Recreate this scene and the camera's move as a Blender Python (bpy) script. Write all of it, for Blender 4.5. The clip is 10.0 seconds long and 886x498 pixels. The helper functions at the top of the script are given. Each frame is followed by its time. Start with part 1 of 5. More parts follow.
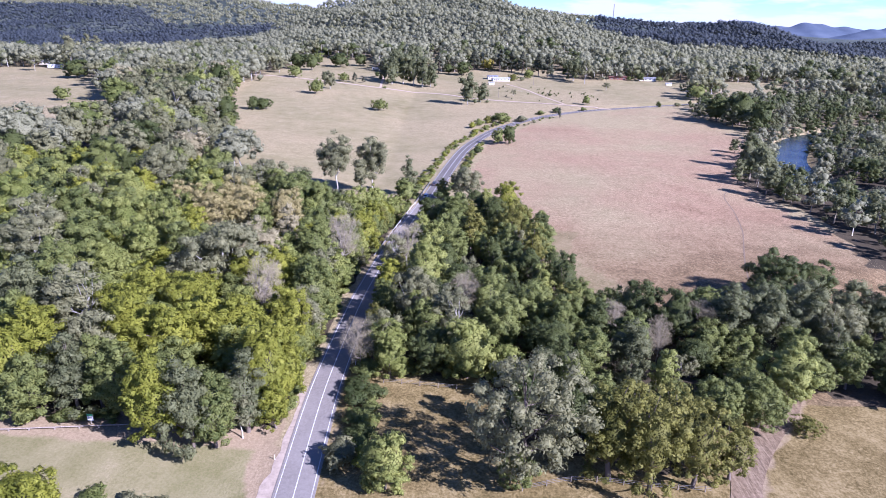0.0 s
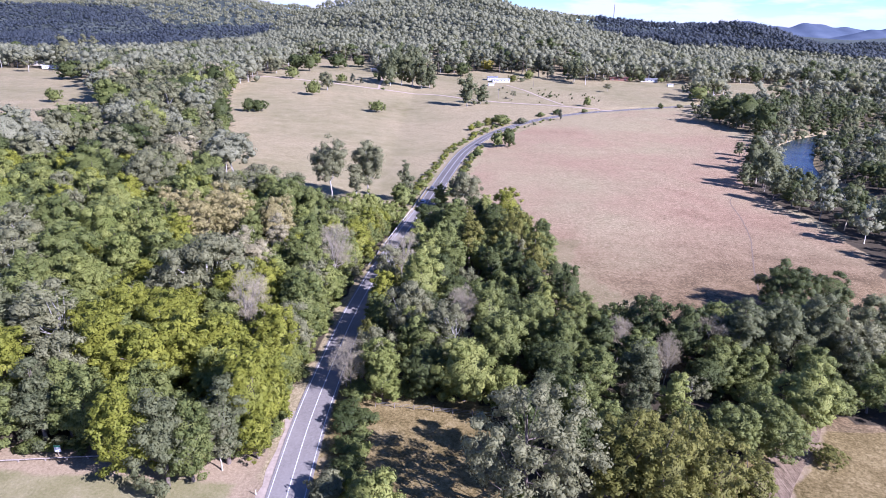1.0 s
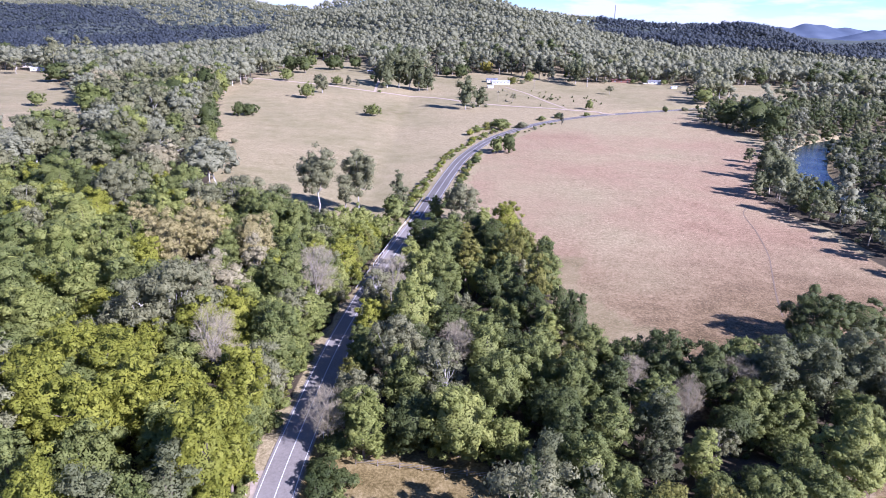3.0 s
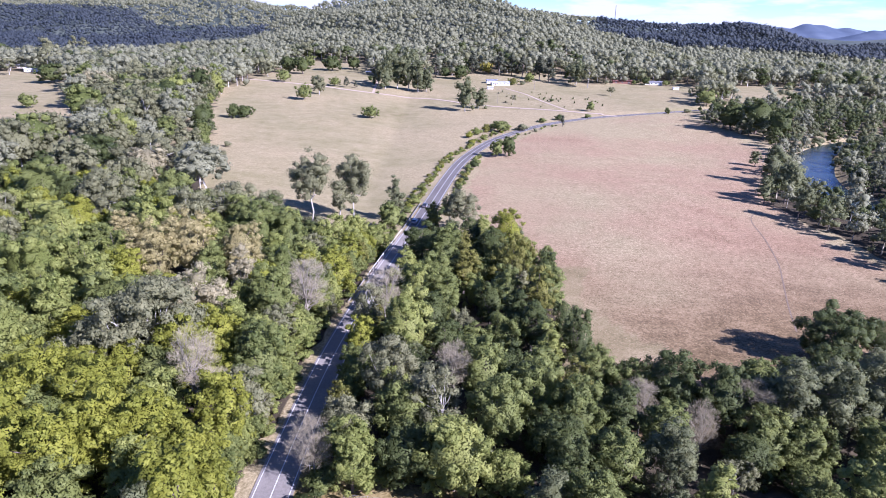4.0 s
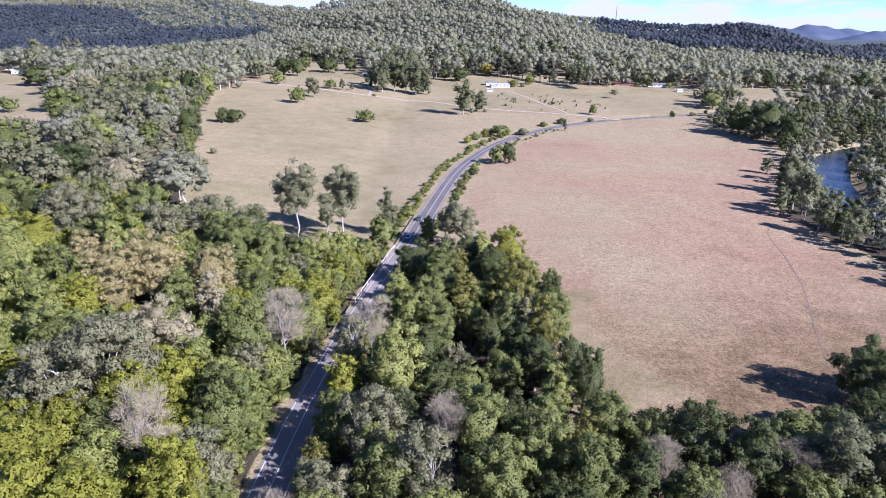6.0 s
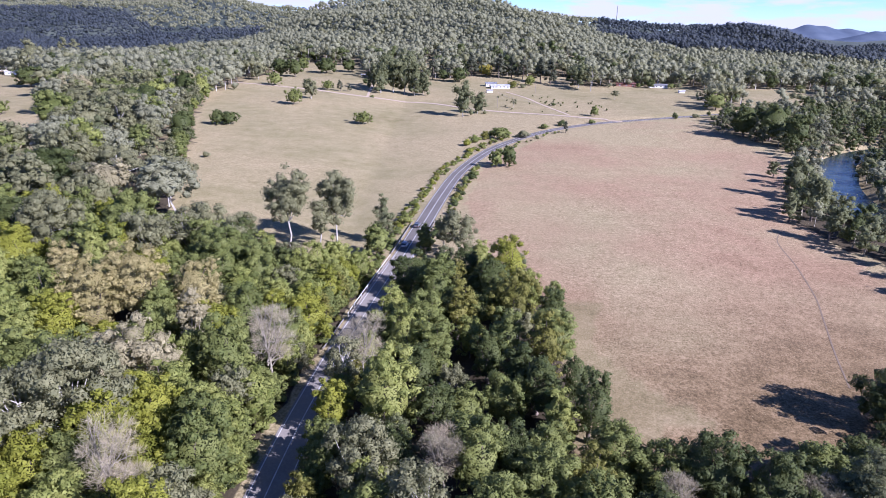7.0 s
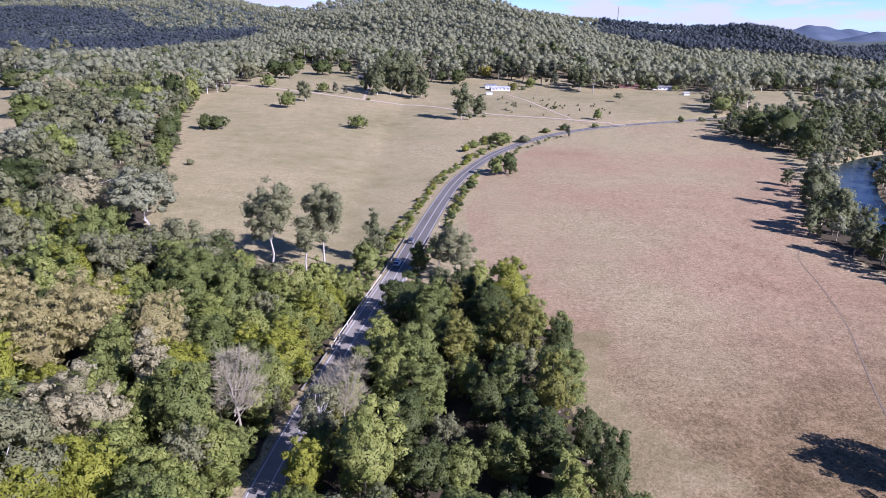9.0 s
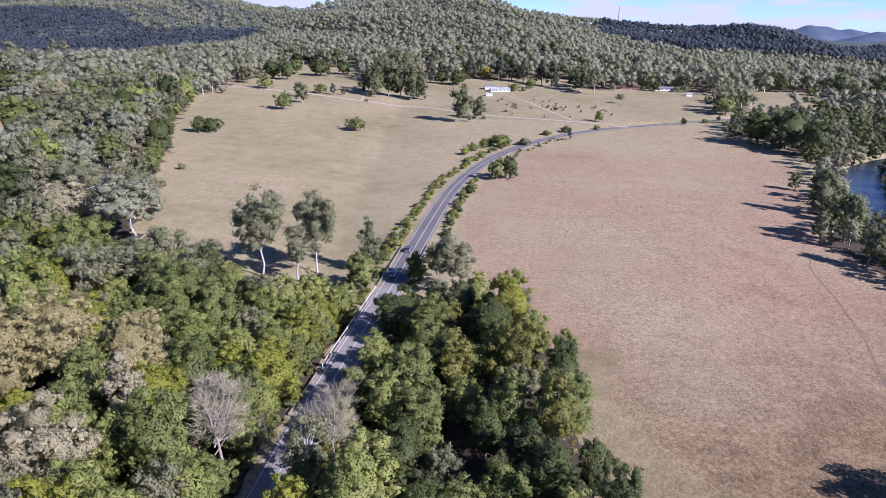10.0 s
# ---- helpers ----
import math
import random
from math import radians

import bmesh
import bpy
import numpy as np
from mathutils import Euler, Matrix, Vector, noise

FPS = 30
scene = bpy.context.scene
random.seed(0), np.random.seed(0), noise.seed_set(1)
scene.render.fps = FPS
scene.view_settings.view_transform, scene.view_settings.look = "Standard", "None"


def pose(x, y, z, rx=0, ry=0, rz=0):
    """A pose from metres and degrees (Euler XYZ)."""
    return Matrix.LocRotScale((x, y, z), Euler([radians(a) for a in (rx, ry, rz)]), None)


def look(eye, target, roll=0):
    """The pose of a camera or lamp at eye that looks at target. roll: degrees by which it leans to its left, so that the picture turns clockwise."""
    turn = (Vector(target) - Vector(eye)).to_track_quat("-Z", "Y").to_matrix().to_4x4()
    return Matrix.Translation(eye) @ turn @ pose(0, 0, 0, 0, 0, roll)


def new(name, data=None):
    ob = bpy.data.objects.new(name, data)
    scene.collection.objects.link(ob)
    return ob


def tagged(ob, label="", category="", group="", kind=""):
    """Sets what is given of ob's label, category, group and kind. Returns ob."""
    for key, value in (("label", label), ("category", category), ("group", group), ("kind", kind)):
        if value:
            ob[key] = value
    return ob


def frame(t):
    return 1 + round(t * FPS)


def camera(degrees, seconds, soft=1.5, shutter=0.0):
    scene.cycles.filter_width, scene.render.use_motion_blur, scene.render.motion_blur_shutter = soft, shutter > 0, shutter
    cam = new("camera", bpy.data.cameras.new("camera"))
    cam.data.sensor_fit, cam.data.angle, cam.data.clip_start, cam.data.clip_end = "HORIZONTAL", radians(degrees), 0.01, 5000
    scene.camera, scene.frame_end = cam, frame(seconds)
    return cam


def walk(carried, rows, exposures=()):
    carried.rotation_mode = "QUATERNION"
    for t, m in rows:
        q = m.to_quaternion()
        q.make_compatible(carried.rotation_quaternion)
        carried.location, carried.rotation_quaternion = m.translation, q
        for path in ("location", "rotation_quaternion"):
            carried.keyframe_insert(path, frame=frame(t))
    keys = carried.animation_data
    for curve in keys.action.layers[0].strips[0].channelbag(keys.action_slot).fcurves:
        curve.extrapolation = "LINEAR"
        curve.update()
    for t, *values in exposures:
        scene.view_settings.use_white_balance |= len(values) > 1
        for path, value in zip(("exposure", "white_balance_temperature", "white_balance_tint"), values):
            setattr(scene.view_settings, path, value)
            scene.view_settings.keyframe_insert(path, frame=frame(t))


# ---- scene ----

# ---------------------------------------------------------------- camera
cam = camera(69.98, 10.0, soft=0.35)


def drone(t):
    """The drone flies level and straight, drifting a little to its right, while its gimbal lifts by a third of a degree."""
    return (pose(0.8793 * t - 0.01342 * t * t, 8.9059 * t, 75.0, 90 - 19.972 + 0.0325 * t - 0.00075 * t * t, 0, -0.005 * t)
            @ pose(0, 0, 0, 0, 0, 0.75 - 0.0091 * t))


walk(cam, [(0.5 * i, drone(0.5 * i)) for i in range(21)], [(0.0, 1.58, 5180, 38), (4.0, 1.62, 5250, 37), (5.5, 1.51, 5300, 35), (7.0, 1.41, 5340, 34), (8.5, 1.29, 5370, 34), (10.0, 1.17, 5380, 34)])

# ---------------------------------------------------------------- sky and sun
SUN_AZ, SUN_EL = radians(30), radians(33)          # from ahead-right of the right hand, slightly behind
to_sun = Vector((math.cos(SUN_AZ) * math.cos(SUN_EL), -math.sin(SUN_AZ) * math.cos(SUN_EL), math.sin(SUN_EL)))
sun = new("sun", bpy.data.lights.new("sun", "SUN"))
sun.data.energy, sun.data.angle, sun.data.color = 5.0, radians(0.53), (1.0, 0.95, 0.87)
sun.matrix_world = look(to_sun * 300, (0, 0, 0))

world = bpy.data.worlds.new("sky")
scene.world = world
world.use_nodes = True
wn, wl = world.node_tree.nodes, world.node_tree.links
wn.clear()
w_out, w_bg, w_sky = wn.new("ShaderNodeOutputWorld"), wn.new("ShaderNodeBackground"), wn.new("ShaderNodeTexSky")
w_sky.sky_type, w_sky.sun_disc = "NISHITA", False
w_sky.sun_elevation, w_sky.sun_rotation = SUN_EL, radians(120)
w_sky.altitude = 2500
w_sky.air_density, w_sky.dust_density, w_sky.ozone_density = 1.0, 0.0, 3.0
w_co, w_map = wn.new("ShaderNodeTexCoord"), wn.new("ShaderNodeMapping")
w_map.inputs["Scale"].default_value = (1.0, 1.0, 5.0)
w_noise, w_ramp, w_mix = wn.new("ShaderNodeTexNoise"), wn.new("ShaderNodeValToRGB"), wn.new("ShaderNodeMix")
w_noise.inputs["Scale"].default_value, w_noise.inputs["Detail"].default_value, w_noise.inputs["Roughness"].default_value = 7.0, 7.0, 0.55
w_ramp.color_ramp.elements[0].position, w_ramp.color_ramp.elements[1].position = 0.47, 0.56
w_mix.data_type = "RGBA"
w_mix.inputs["B"].default_value = (2.45, 2.55, 2.58, 1)
w_bg.inputs["Strength"].default_value = 0.135
wl.new(w_co.outputs["Generated"], w_map.inputs["Vector"])
wl.new(w_map.outputs["Vector"], w_noise.inputs["Vector"])
wl.new(w_noise.outputs["Fac"], w_ramp.inputs["Fac"])
w_sep, w_low, w_mul = wn.new("ShaderNodeSeparateXYZ"), wn.new("ShaderNodeMapRange"), wn.new("ShaderNodeMath")
w_low.inputs["From Min"].default_value, w_low.inputs["From Max"].default_value = 0.26, 0.05      # clouds stand low over the horizon
w_mul.operation = "MULTIPLY"
wl.new(w_co.outputs["Generated"], w_sep.inputs["Vector"])
wl.new(w_sep.outputs["Z"], w_low.inputs["Value"])
wl.new(w_ramp.outputs["Color"], w_mul.inputs[0])
wl.new(w_low.outputs["Result"], w_mul.inputs[1])
wl.new(w_mul.outputs["Value"], w_mix.inputs["Factor"])
w_air = wn.new("ShaderNodeMix")
w_air.data_type, w_air.blend_type = "RGBA", "MULTIPLY"
w_air.inputs["Factor"].default_value = 1.0
w_air.inputs["B"].default_value = (0.33, 0.42, 0.55, 1)
wl.new(w_sky.outputs["Color"], w_air.inputs["A"])
wl.new(w_air.outputs["Result"], w_mix.inputs["A"])
wl.new(w_mix.outputs["Result"], w_bg.inputs["Color"])
wl.new(w_bg.outputs["Background"], w_out.inputs["Surface"])

# ---------------------------------------------------------------- materials


class Mat:
    """A node material under construction."""

    def __init__(self, name, rough=0.8, spec=0.3):
        self.m = bpy.data.materials.new(name)
        self.m.use_nodes = True
        self.n, self.l = self.m.node_tree.nodes, self.m.node_tree.links
        self.b = self.n["Principled BSDF"]
        self.b.inputs["Roughness"].default_value = rough
        self.b.inputs["Specular IOR Level"].default_value = spec

    def node(self, kind, **inputs):
        nd = self.n.new(kind)
        for k, v in inputs.items():
            nd.inputs[k.replace("_", " ")].default_value = v
        return nd

    def where(self):
        return self.n.new("ShaderNodeTexCoord").outputs["Object"]

    def place(self):
        return self.n.new("ShaderNodeNewGeometry").outputs["Position"]

    def noise(self, scale, detail=4, rough=0.55, vec=None, stretch=None):
        nd = self.node("ShaderNodeTexNoise", Scale=scale, Detail=detail, Roughness=rough)
        vec = vec or self.place()
        if stretch:
            mp = self.n.new("ShaderNodeMapping")
            mp.inputs["Scale"].default_value = stretch[:3]
            mp.inputs["Rotation"].default_value = (0, 0, stretch[3] if len(stretch) > 3 else 0)
            self.l.new(vec, mp.inputs["Vector"])
            vec = mp.outputs["Vector"]
        self.l.new(vec, nd.inputs["Vector"])
        return nd.outputs["Fac"]

    def ramp(self, fac, stops):
        nd = self.n.new("ShaderNodeValToRGB")
        el = nd.color_ramp.elements
        while len(el) < len(stops):
            el.new(0.5)
        for e, (p, c) in zip(el, stops):
            e.position = p
            e.color = (*c, 1) if len(c) == 3 else c
        self.l.new(fac, nd.inputs["Fac"])
        return nd.outputs["Color"]

    def mix(self, fac, a, b, mode="MIX"):
        nd = self.n.new("ShaderNodeMix")
        nd.data_type, nd.blend_type = "RGBA", mode
        for s, v in (("Factor", fac), ("A", a), ("B", b)):
            if isinstance(v, (int, float)):
                nd.inputs[s].default_value = v
            elif isinstance(v, tuple):
                nd.inputs[s].default_value = (*v, 1)
            else:
                self.l.new(v, nd.inputs[s])
        return nd.outputs["Result"]

    def math(self, op, a, b=0.0, c=0.0):
        nd = self.n.new("ShaderNodeMath")
        nd.operation = op
        for i, v in enumerate((a, b, c)):
            if isinstance(v, (int, float)):
                nd.inputs[i].default_value = v
            else:
                self.l.new(v, nd.inputs[i])
        return nd.outputs["Value"]

    def attr(self, name):
        nd = self.n.new("ShaderNodeAttribute")
        nd.attribute_name = name
        return nd.outputs["Fac"]

    def colour(self, out):
        self.l.new(out, self.b.inputs["Base Color"])
        return self

    def bump(self, height, strength=0.5, dist=0.1):
        nd = self.node("ShaderNodeBump", Strength=strength, Distance=dist)
        self.l.new(height, nd.inputs["Height"])
        self.l.new(nd.outputs["Normal"], self.b.inputs["Normal"])
        return self


def foliage(name, dark, light, thin=0.42, rough=0.55, gaps=0.0, leafy=3.3):
    """Leaves: each spray and each tree a little different; some light comes through them."""
    k = Mat(name, rough, 0.18)
    per_leaf = k.n.new("ShaderNodeNewGeometry").outputs["Random Per Island"]
    per_tree = k.n.new("ShaderNodeObjectInfo").outputs["Random"]
    patch = k.noise(0.16, 2)
    t = k.math("ADD", k.math("MULTIPLY", per_leaf, 0.7), k.math("MULTIPLY", patch, 0.6))
    t = k.math("SUBTRACT", k.math("ADD", t, k.math("MULTIPLY", per_tree, 0.3)), 0.30)
    c = k.mix(k.math("MINIMUM", k.math("MAXIMUM", t, 0.0), 1.0), dark, light)
    k.colour(c).bump(k.noise(3.2, 4, 0.7), 0.6, 0.2)
    tr = k.node("ShaderNodeBsdfTranslucent")
    k.l.new(k.mix(0.3, c, (0.22, 0.22, 0.08), "MIX"), tr.inputs["Color"])
    ms = k.node("ShaderNodeMixShader", Fac=thin)
    k.l.new(k.b.outputs["BSDF"], ms.inputs[1])
    k.l.new(tr.outputs["BSDF"], ms.inputs[2])
    if gaps:      # small gaps between the leaves of a spray
        hole, cut = k.node("ShaderNodeBsdfTransparent"), k.node("ShaderNodeMixShader")
        k.l.new(k.math("GREATER_THAN", k.noise(leafy, 2, 0.6), gaps), cut.inputs["Fac"])
        k.l.new(hole.outputs["BSDF"], cut.inputs[1])
        k.l.new(ms.outputs["Shader"], cut.inputs[2])
        ms = cut
    k.l.new(ms.outputs["Shader"], k.n["Material Output"].inputs["Surface"])
    return k.m


TONES = {
    "camphor": ("camphor_leaves", (0.121, 0.139, 0.016), (0.283, 0.288, 0.040)),
    "laurel": ("laurel_leaves", (0.086, 0.110, 0.029), (0.215, 0.237, 0.067)),
    "fig": ("fig_leaves", (0.042, 0.060, 0.0185), (0.108, 0.128, 0.039)),
    "gum": ("gum_leaves", (0.134, 0.138, 0.068), (0.260, 0.256, 0.130)),
    "silky": ("flowering_silky_oak_leaves", (0.218, 0.192, 0.068), (0.450, 0.385, 0.175)),
    "vine": ("vine_leaves", (0.124, 0.153, 0.034), (0.305, 0.320, 0.086)),
    "sheoak": ("she_oak_needles", (0.090, 0.104, 0.046), (0.188, 0.197, 0.092)),
    "bare": ("withered_twigs", (0.27, 0.228, 0.138), (0.43, 0.375, 0.245)),
    "blossom": ("pale_tan_blossom", (0.250, 0.222, 0.120), (0.430, 0.385, 0.225)),
    "pine": ("pine_needles", (0.054, 0.064, 0.040), (0.124, 0.127, 0.080)),
    "wattle": ("wattle_leaves", (0.104, 0.108, 0.021), (0.237, 0.226, 0.053)),
    # ridge gums: cloud shadow and blue haze are put into the leaf colour
    "ridge": ("cloud_shaded_gum_leaves", (0.053, 0.065, 0.076), (0.074, 0.089, 0.101)),
    # hill gums: paler and greyer, with distance haze put into the colour
    "hill": ("haze_greyed_gum_leaves", (0.200, 0.204, 0.122), (0.290, 0.292, 0.178)),
    "yellow": ("yellow_leaves", (0.294, 0.255, 0.035), (0.494, 0.424, 0.082)),
}
LEAF = {key: foliage(nm, d, l, 0.1 if key == "bare" else 0.42, 0.55, 0.0 if key == "bare" else 0.475, 5.0 if key in ("silky", "blossom") else 3.5) for key, (nm, d, l) in TONES.items()}
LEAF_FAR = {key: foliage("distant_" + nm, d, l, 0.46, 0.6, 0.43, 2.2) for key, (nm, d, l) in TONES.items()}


def bark(name, a, b):
    k = Mat(name, 0.85, 0.2)
    c = k.ramp(k.noise(1.4, 5, 0.6, k.where(), (1, 1, 0.25)), [(0.35, a), (0.65, b)])
    return k.colour(c).bump(k.noise(6, 4, 0.6, k.where(), (1, 1, 0.2)), 0.5, 0.05).m


BARK = {"pale": bark("pale_gum_bark", (0.26, 0.24, 0.21), (0.50, 0.475, 0.43)), "brown": bark("brown_bark", (0.09, 0.07, 0.055), (0.2, 0.165, 0.135)),
        "grey": bark("grey_bark", (0.175, 0.155, 0.115), (0.32, 0.288, 0.22))}

# the open ground: cropped dry pasture, greener flats, leaf litter under the trees, and bare reddish verges
k = Mat("ground_cover", 0.95, 0.1)
big, mid, fine = k.noise(0.012, 5), k.noise(0.11, 5, 0.6), k.noise(2.2, 6, 0.7)
furrow = k.noise(0.45, 5, 0.7, None, (0.85, 1.0, 1.0, 0.5))
rows_ = k.node("ShaderNodeTexWave", Scale=0.125, Distortion=9.0, Detail=3.0, Detail_Scale=0.4)
turn = k.n.new("ShaderNodeMapping")
turn.inputs["Rotation"].default_value = (0, 0, 1.32)
k.l.new(k.place(), turn.inputs["Vector"])
k.l.new(turn.outputs["Vector"], rows_.inputs["Vector"])
grain = k.math("ADD", k.math("MULTIPLY", fine, 0.5), k.math("MULTIPLY", furrow, 0.3))
grain = k.math("ADD", grain, k.math("MULTIPLY", mid, 0.2))
ploughed = k.math("ADD", k.math("MULTIPLY", grain, 0.96), k.math("MULTIPLY", rows_.outputs["Fac"], 0.04))
speck = k.math("ADD", k.math("MULTIPLY", k.noise(0.7, 3, 0.6), 0.3), k.math("MULTIPLY", k.noise(1.9, 4, 0.7), 0.7))
pink = k.ramp(k.math("ADD", k.math("MULTIPLY", ploughed, 0.35), k.math("MULTIPLY", speck, 0.65)), [(0.40, (0.120, 0.075, 0.042)), (0.5, (0.235, 0.150, 0.090)), (0.60, (0.364, 0.243, 0.155))])
straw = k.ramp(k.math("ADD", k.math("MULTIPLY", grain, 0.4), k.math("MULTIPLY", speck, 0.6)), [(0.40, (0.128, 0.103, 0.048)), (0.5, (0.243, 0.199, 0.106)), (0.60, (0.368, 0.305, 0.180))])
lawn = k.ramp(k.math("ADD", k.math("MULTIPLY", mid, 0.55), k.math("MULTIPLY", fine, 0.45)), [(0.35, (0.120, 0.114, 0.043)), (0.55, (0.194, 0.172, 0.086)), (0.7, (0.262, 0.222, 0.130))])
# leaf litter, darkened so that gaps between the trees look shaded
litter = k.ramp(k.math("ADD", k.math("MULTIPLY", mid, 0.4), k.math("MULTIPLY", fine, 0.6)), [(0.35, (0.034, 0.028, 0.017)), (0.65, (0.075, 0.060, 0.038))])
gold = k.ramp(k.math("ADD", k.math("MULTIPLY", mid, 0.35), k.math("MULTIPLY", speck, 0.65)), [(0.40, (0.080, 0.060, 0.020)), (0.5, (0.158, 0.119, 0.047)), (0.60, (0.246, 0.192, 0.088))])
earth = k.ramp(fine, [(0.3, (0.175, 0.130, 0.075)), (0.7, (0.300, 0.235, 0.146))])
edge = lambda a: k.ramp(k.math("ADD", k.attr(a), k.math("MULTIPLY", k.math("SUBTRACT", mid, 0.5), 0.7)), [(0.42, (0, 0, 0)), (0.58, (1, 1, 1))])
pinkish = k.ramp(k.math("ADD", k.attr("pink"), k.math("MULTIPLY", k.math("SUBTRACT", big, 0.5), 2.2)), [(0.3, (0, 0, 0)), (1.0, (1, 1, 1))])
c = k.mix(pinkish, straw, pink)
c = k.mix(k.ramp(k.math("ADD", k.attr("green"), k.math("MULTIPLY", k.math("SUBTRACT", big, 0.5), 1.2)), [(0.3, (0, 0, 0)), (0.8, (1, 1, 1))]), c, lawn)
# near field grass, darkened in colour for shade of tussocks and trees
shaded_sward = k.ramp(k.math("ADD", k.math("MULTIPLY", mid, 0.3), k.math("MULTIPLY", speck, 0.7)), [(0.40, (0.070, 0.048, 0.0225)), (0.5, (0.145, 0.101, 0.050)), (0.60, (0.236, 0.167, 0.090))])
c = k.mix(k.ramp(k.math("ADD", k.attr("shaded_sward"), k.math("MULTIPLY", k.math("SUBTRACT", big, 0.5), 1.4)), [(0.1, (0, 0, 0)), (0.9, (1, 1, 1))]), c, shaded_sward)
c = k.mix(edge("gold"), c, gold)
c = k.mix(edge("bare"), c, earth)
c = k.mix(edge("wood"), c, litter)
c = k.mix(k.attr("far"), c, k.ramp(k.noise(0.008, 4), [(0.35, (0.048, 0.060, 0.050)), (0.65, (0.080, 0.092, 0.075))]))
GROUND = k.colour(c).bump(speck, 0.7, 0.32).m

k = Mat("worn_asphalt", 0.9, 0.12)
wheel = k.noise(0.06, 4)
a = k.ramp(k.noise(2.2, 6, 0.65), [(0.3, (0.140, 0.127, 0.110)), (0.7, (0.210, 0.190, 0.165))])
a = k.mix(k.ramp(wheel, [(0.4, (0, 0, 0)), (0.6, (0.45, 0.45, 0.45))]), a, (0.245, 0.225, 0.198))
past_bridge = k.node("ShaderNodeMapRange", From_Min=262.0, From_Max=268.0, To_Min=1.0, To_Max=0.62)      # the asphalt is darker past the bridge
at = k.n.new("ShaderNodeSeparateXYZ")
k.l.new(k.place(), at.inputs["Vector"])
k.l.new(at.outputs["Y"], past_bridge.inputs["Value"])
a = k.mix(1.0, a, past_bridge.outputs["Result"], "MULTIPLY")
ASPHALT = k.colour(a).bump(k.noise(25, 3), 0.2, 0.02).m
k = Mat("road_paint", 0.7, 0.3)
PAINT = k.colour(k.ramp(k.noise(1.7, 5, 0.7), [(0.36, (0.28, 0.275, 0.26)), (0.62, (0.58, 0.58, 0.56))])).m
k = Mat("white_painted_steel", 0.5, 0.4)
WHITE = k.colour(k.ramp(k.noise(1.2, 5), [(0.3, (0.62, 0.61, 0.58)), (0.6, (0.8, 0.8, 0.78))])).m
k = Mat("galvanised_rail", 0.45, 0.5)
k.b.inputs["Metallic"].default_value = 0.3
STEEL = k.colour(k.ramp(k.noise(2, 4), [(0.3, (0.16, 0.16, 0.16)), (0.7, (0.27, 0.27, 0.27))])).m
k = Mat("weathered_timber", 0.9, 0.15)
TIMBER = k.colour(k.ramp(k.noise(3, 5, 0.6, k.where(), (1, 1, 0.15)), [(0.3, (0.16, 0.13, 0.10)), (0.7, (0.34, 0.29, 0.24))])).m
k = Mat("concrete", 0.9, 0.2)
CONCRETE = k.colour(k.ramp(k.noise(0.8, 6, 0.6), [(0.3, (0.26, 0.24, 0.22)), (0.7, (0.42, 0.40, 0.37))])).m
k = Mat("pale_gravel", 0.95, 0.15)
GRAVEL = k.colour(k.ramp(k.noise(0.5, 6, 0.65), [(0.3, (0.26, 0.205, 0.14)), (0.7, (0.41, 0.335, 0.245))])).bump(k.noise(9, 3), 0.3, 0.05).m
k = Mat("river_water", 0.06, 0.5)
WATER = k.colour(k.ramp(k.noise(0.03, 3), [(0.3, (0.012, 0.022, 0.022)), (0.7, (0.025, 0.038, 0.035))])).bump(k.noise(0.9, 4), 0.6, 0.35).m
# the blue of distance haze is painted into this base colour
k = Mat("haze_blue_forest", 1.0, 0.0)
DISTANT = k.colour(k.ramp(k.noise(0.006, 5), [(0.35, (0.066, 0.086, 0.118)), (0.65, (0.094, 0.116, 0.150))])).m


def plain(name, c, rough=0.5, spec=0.4, metal=0.0, vary=0.12):
    q = Mat(name, rough, spec)
    q.b.inputs["Metallic"].default_value = metal
    return q.colour(q.ramp(q.noise(1.5, 5, 0.6, q.where()), [(0.3, tuple(v * (1 - vary) for v in c)), (0.7, c)])).m


# ---------------------------------------------------------------- mesh helpers


def quads(name, verts, faces, mats, index=None, normals=None):
    """A mesh of quads from arrays, with soft normals where they are given."""
    me = bpy.data.meshes.new(name)
    verts, faces = np.asarray(verts, np.float32), np.asarray(faces, np.int32)
    me.vertices.add(len(verts))
    me.vertices.foreach_set("co", verts.ravel())
    me.loops.add(faces.size)
    me.loops.foreach_set("vertex_index", faces.ravel())
    me.polygons.add(len(faces))
    me.polygons.foreach_set("loop_start", np.arange(len(faces), dtype=np.int32) * 4)
    for m in mats:
        me.materials.append(m)
    if index is not None:
        me.polygons.foreach_set("material_index", np.asarray(index, np.int32))
    me.update(calc_edges=True)
    if normals is not None:
        me.polygons.foreach_set("use_smooth", np.ones(len(faces), bool))
        me.normals_split_custom_set_from_vertices(np.asarray(normals, np.float32))
    return me


def part(name, bm, material, parent, label=""):
    """Links a bmesh as one mesh object under a thing or a part."""
    me = bpy.data.meshes.new(name)
    bm.to_mesh(me)
    bm.free()
    me.materials.append(material)
    ob = new(name, me)
    ob.parent = parent
    return tagged(ob, label)


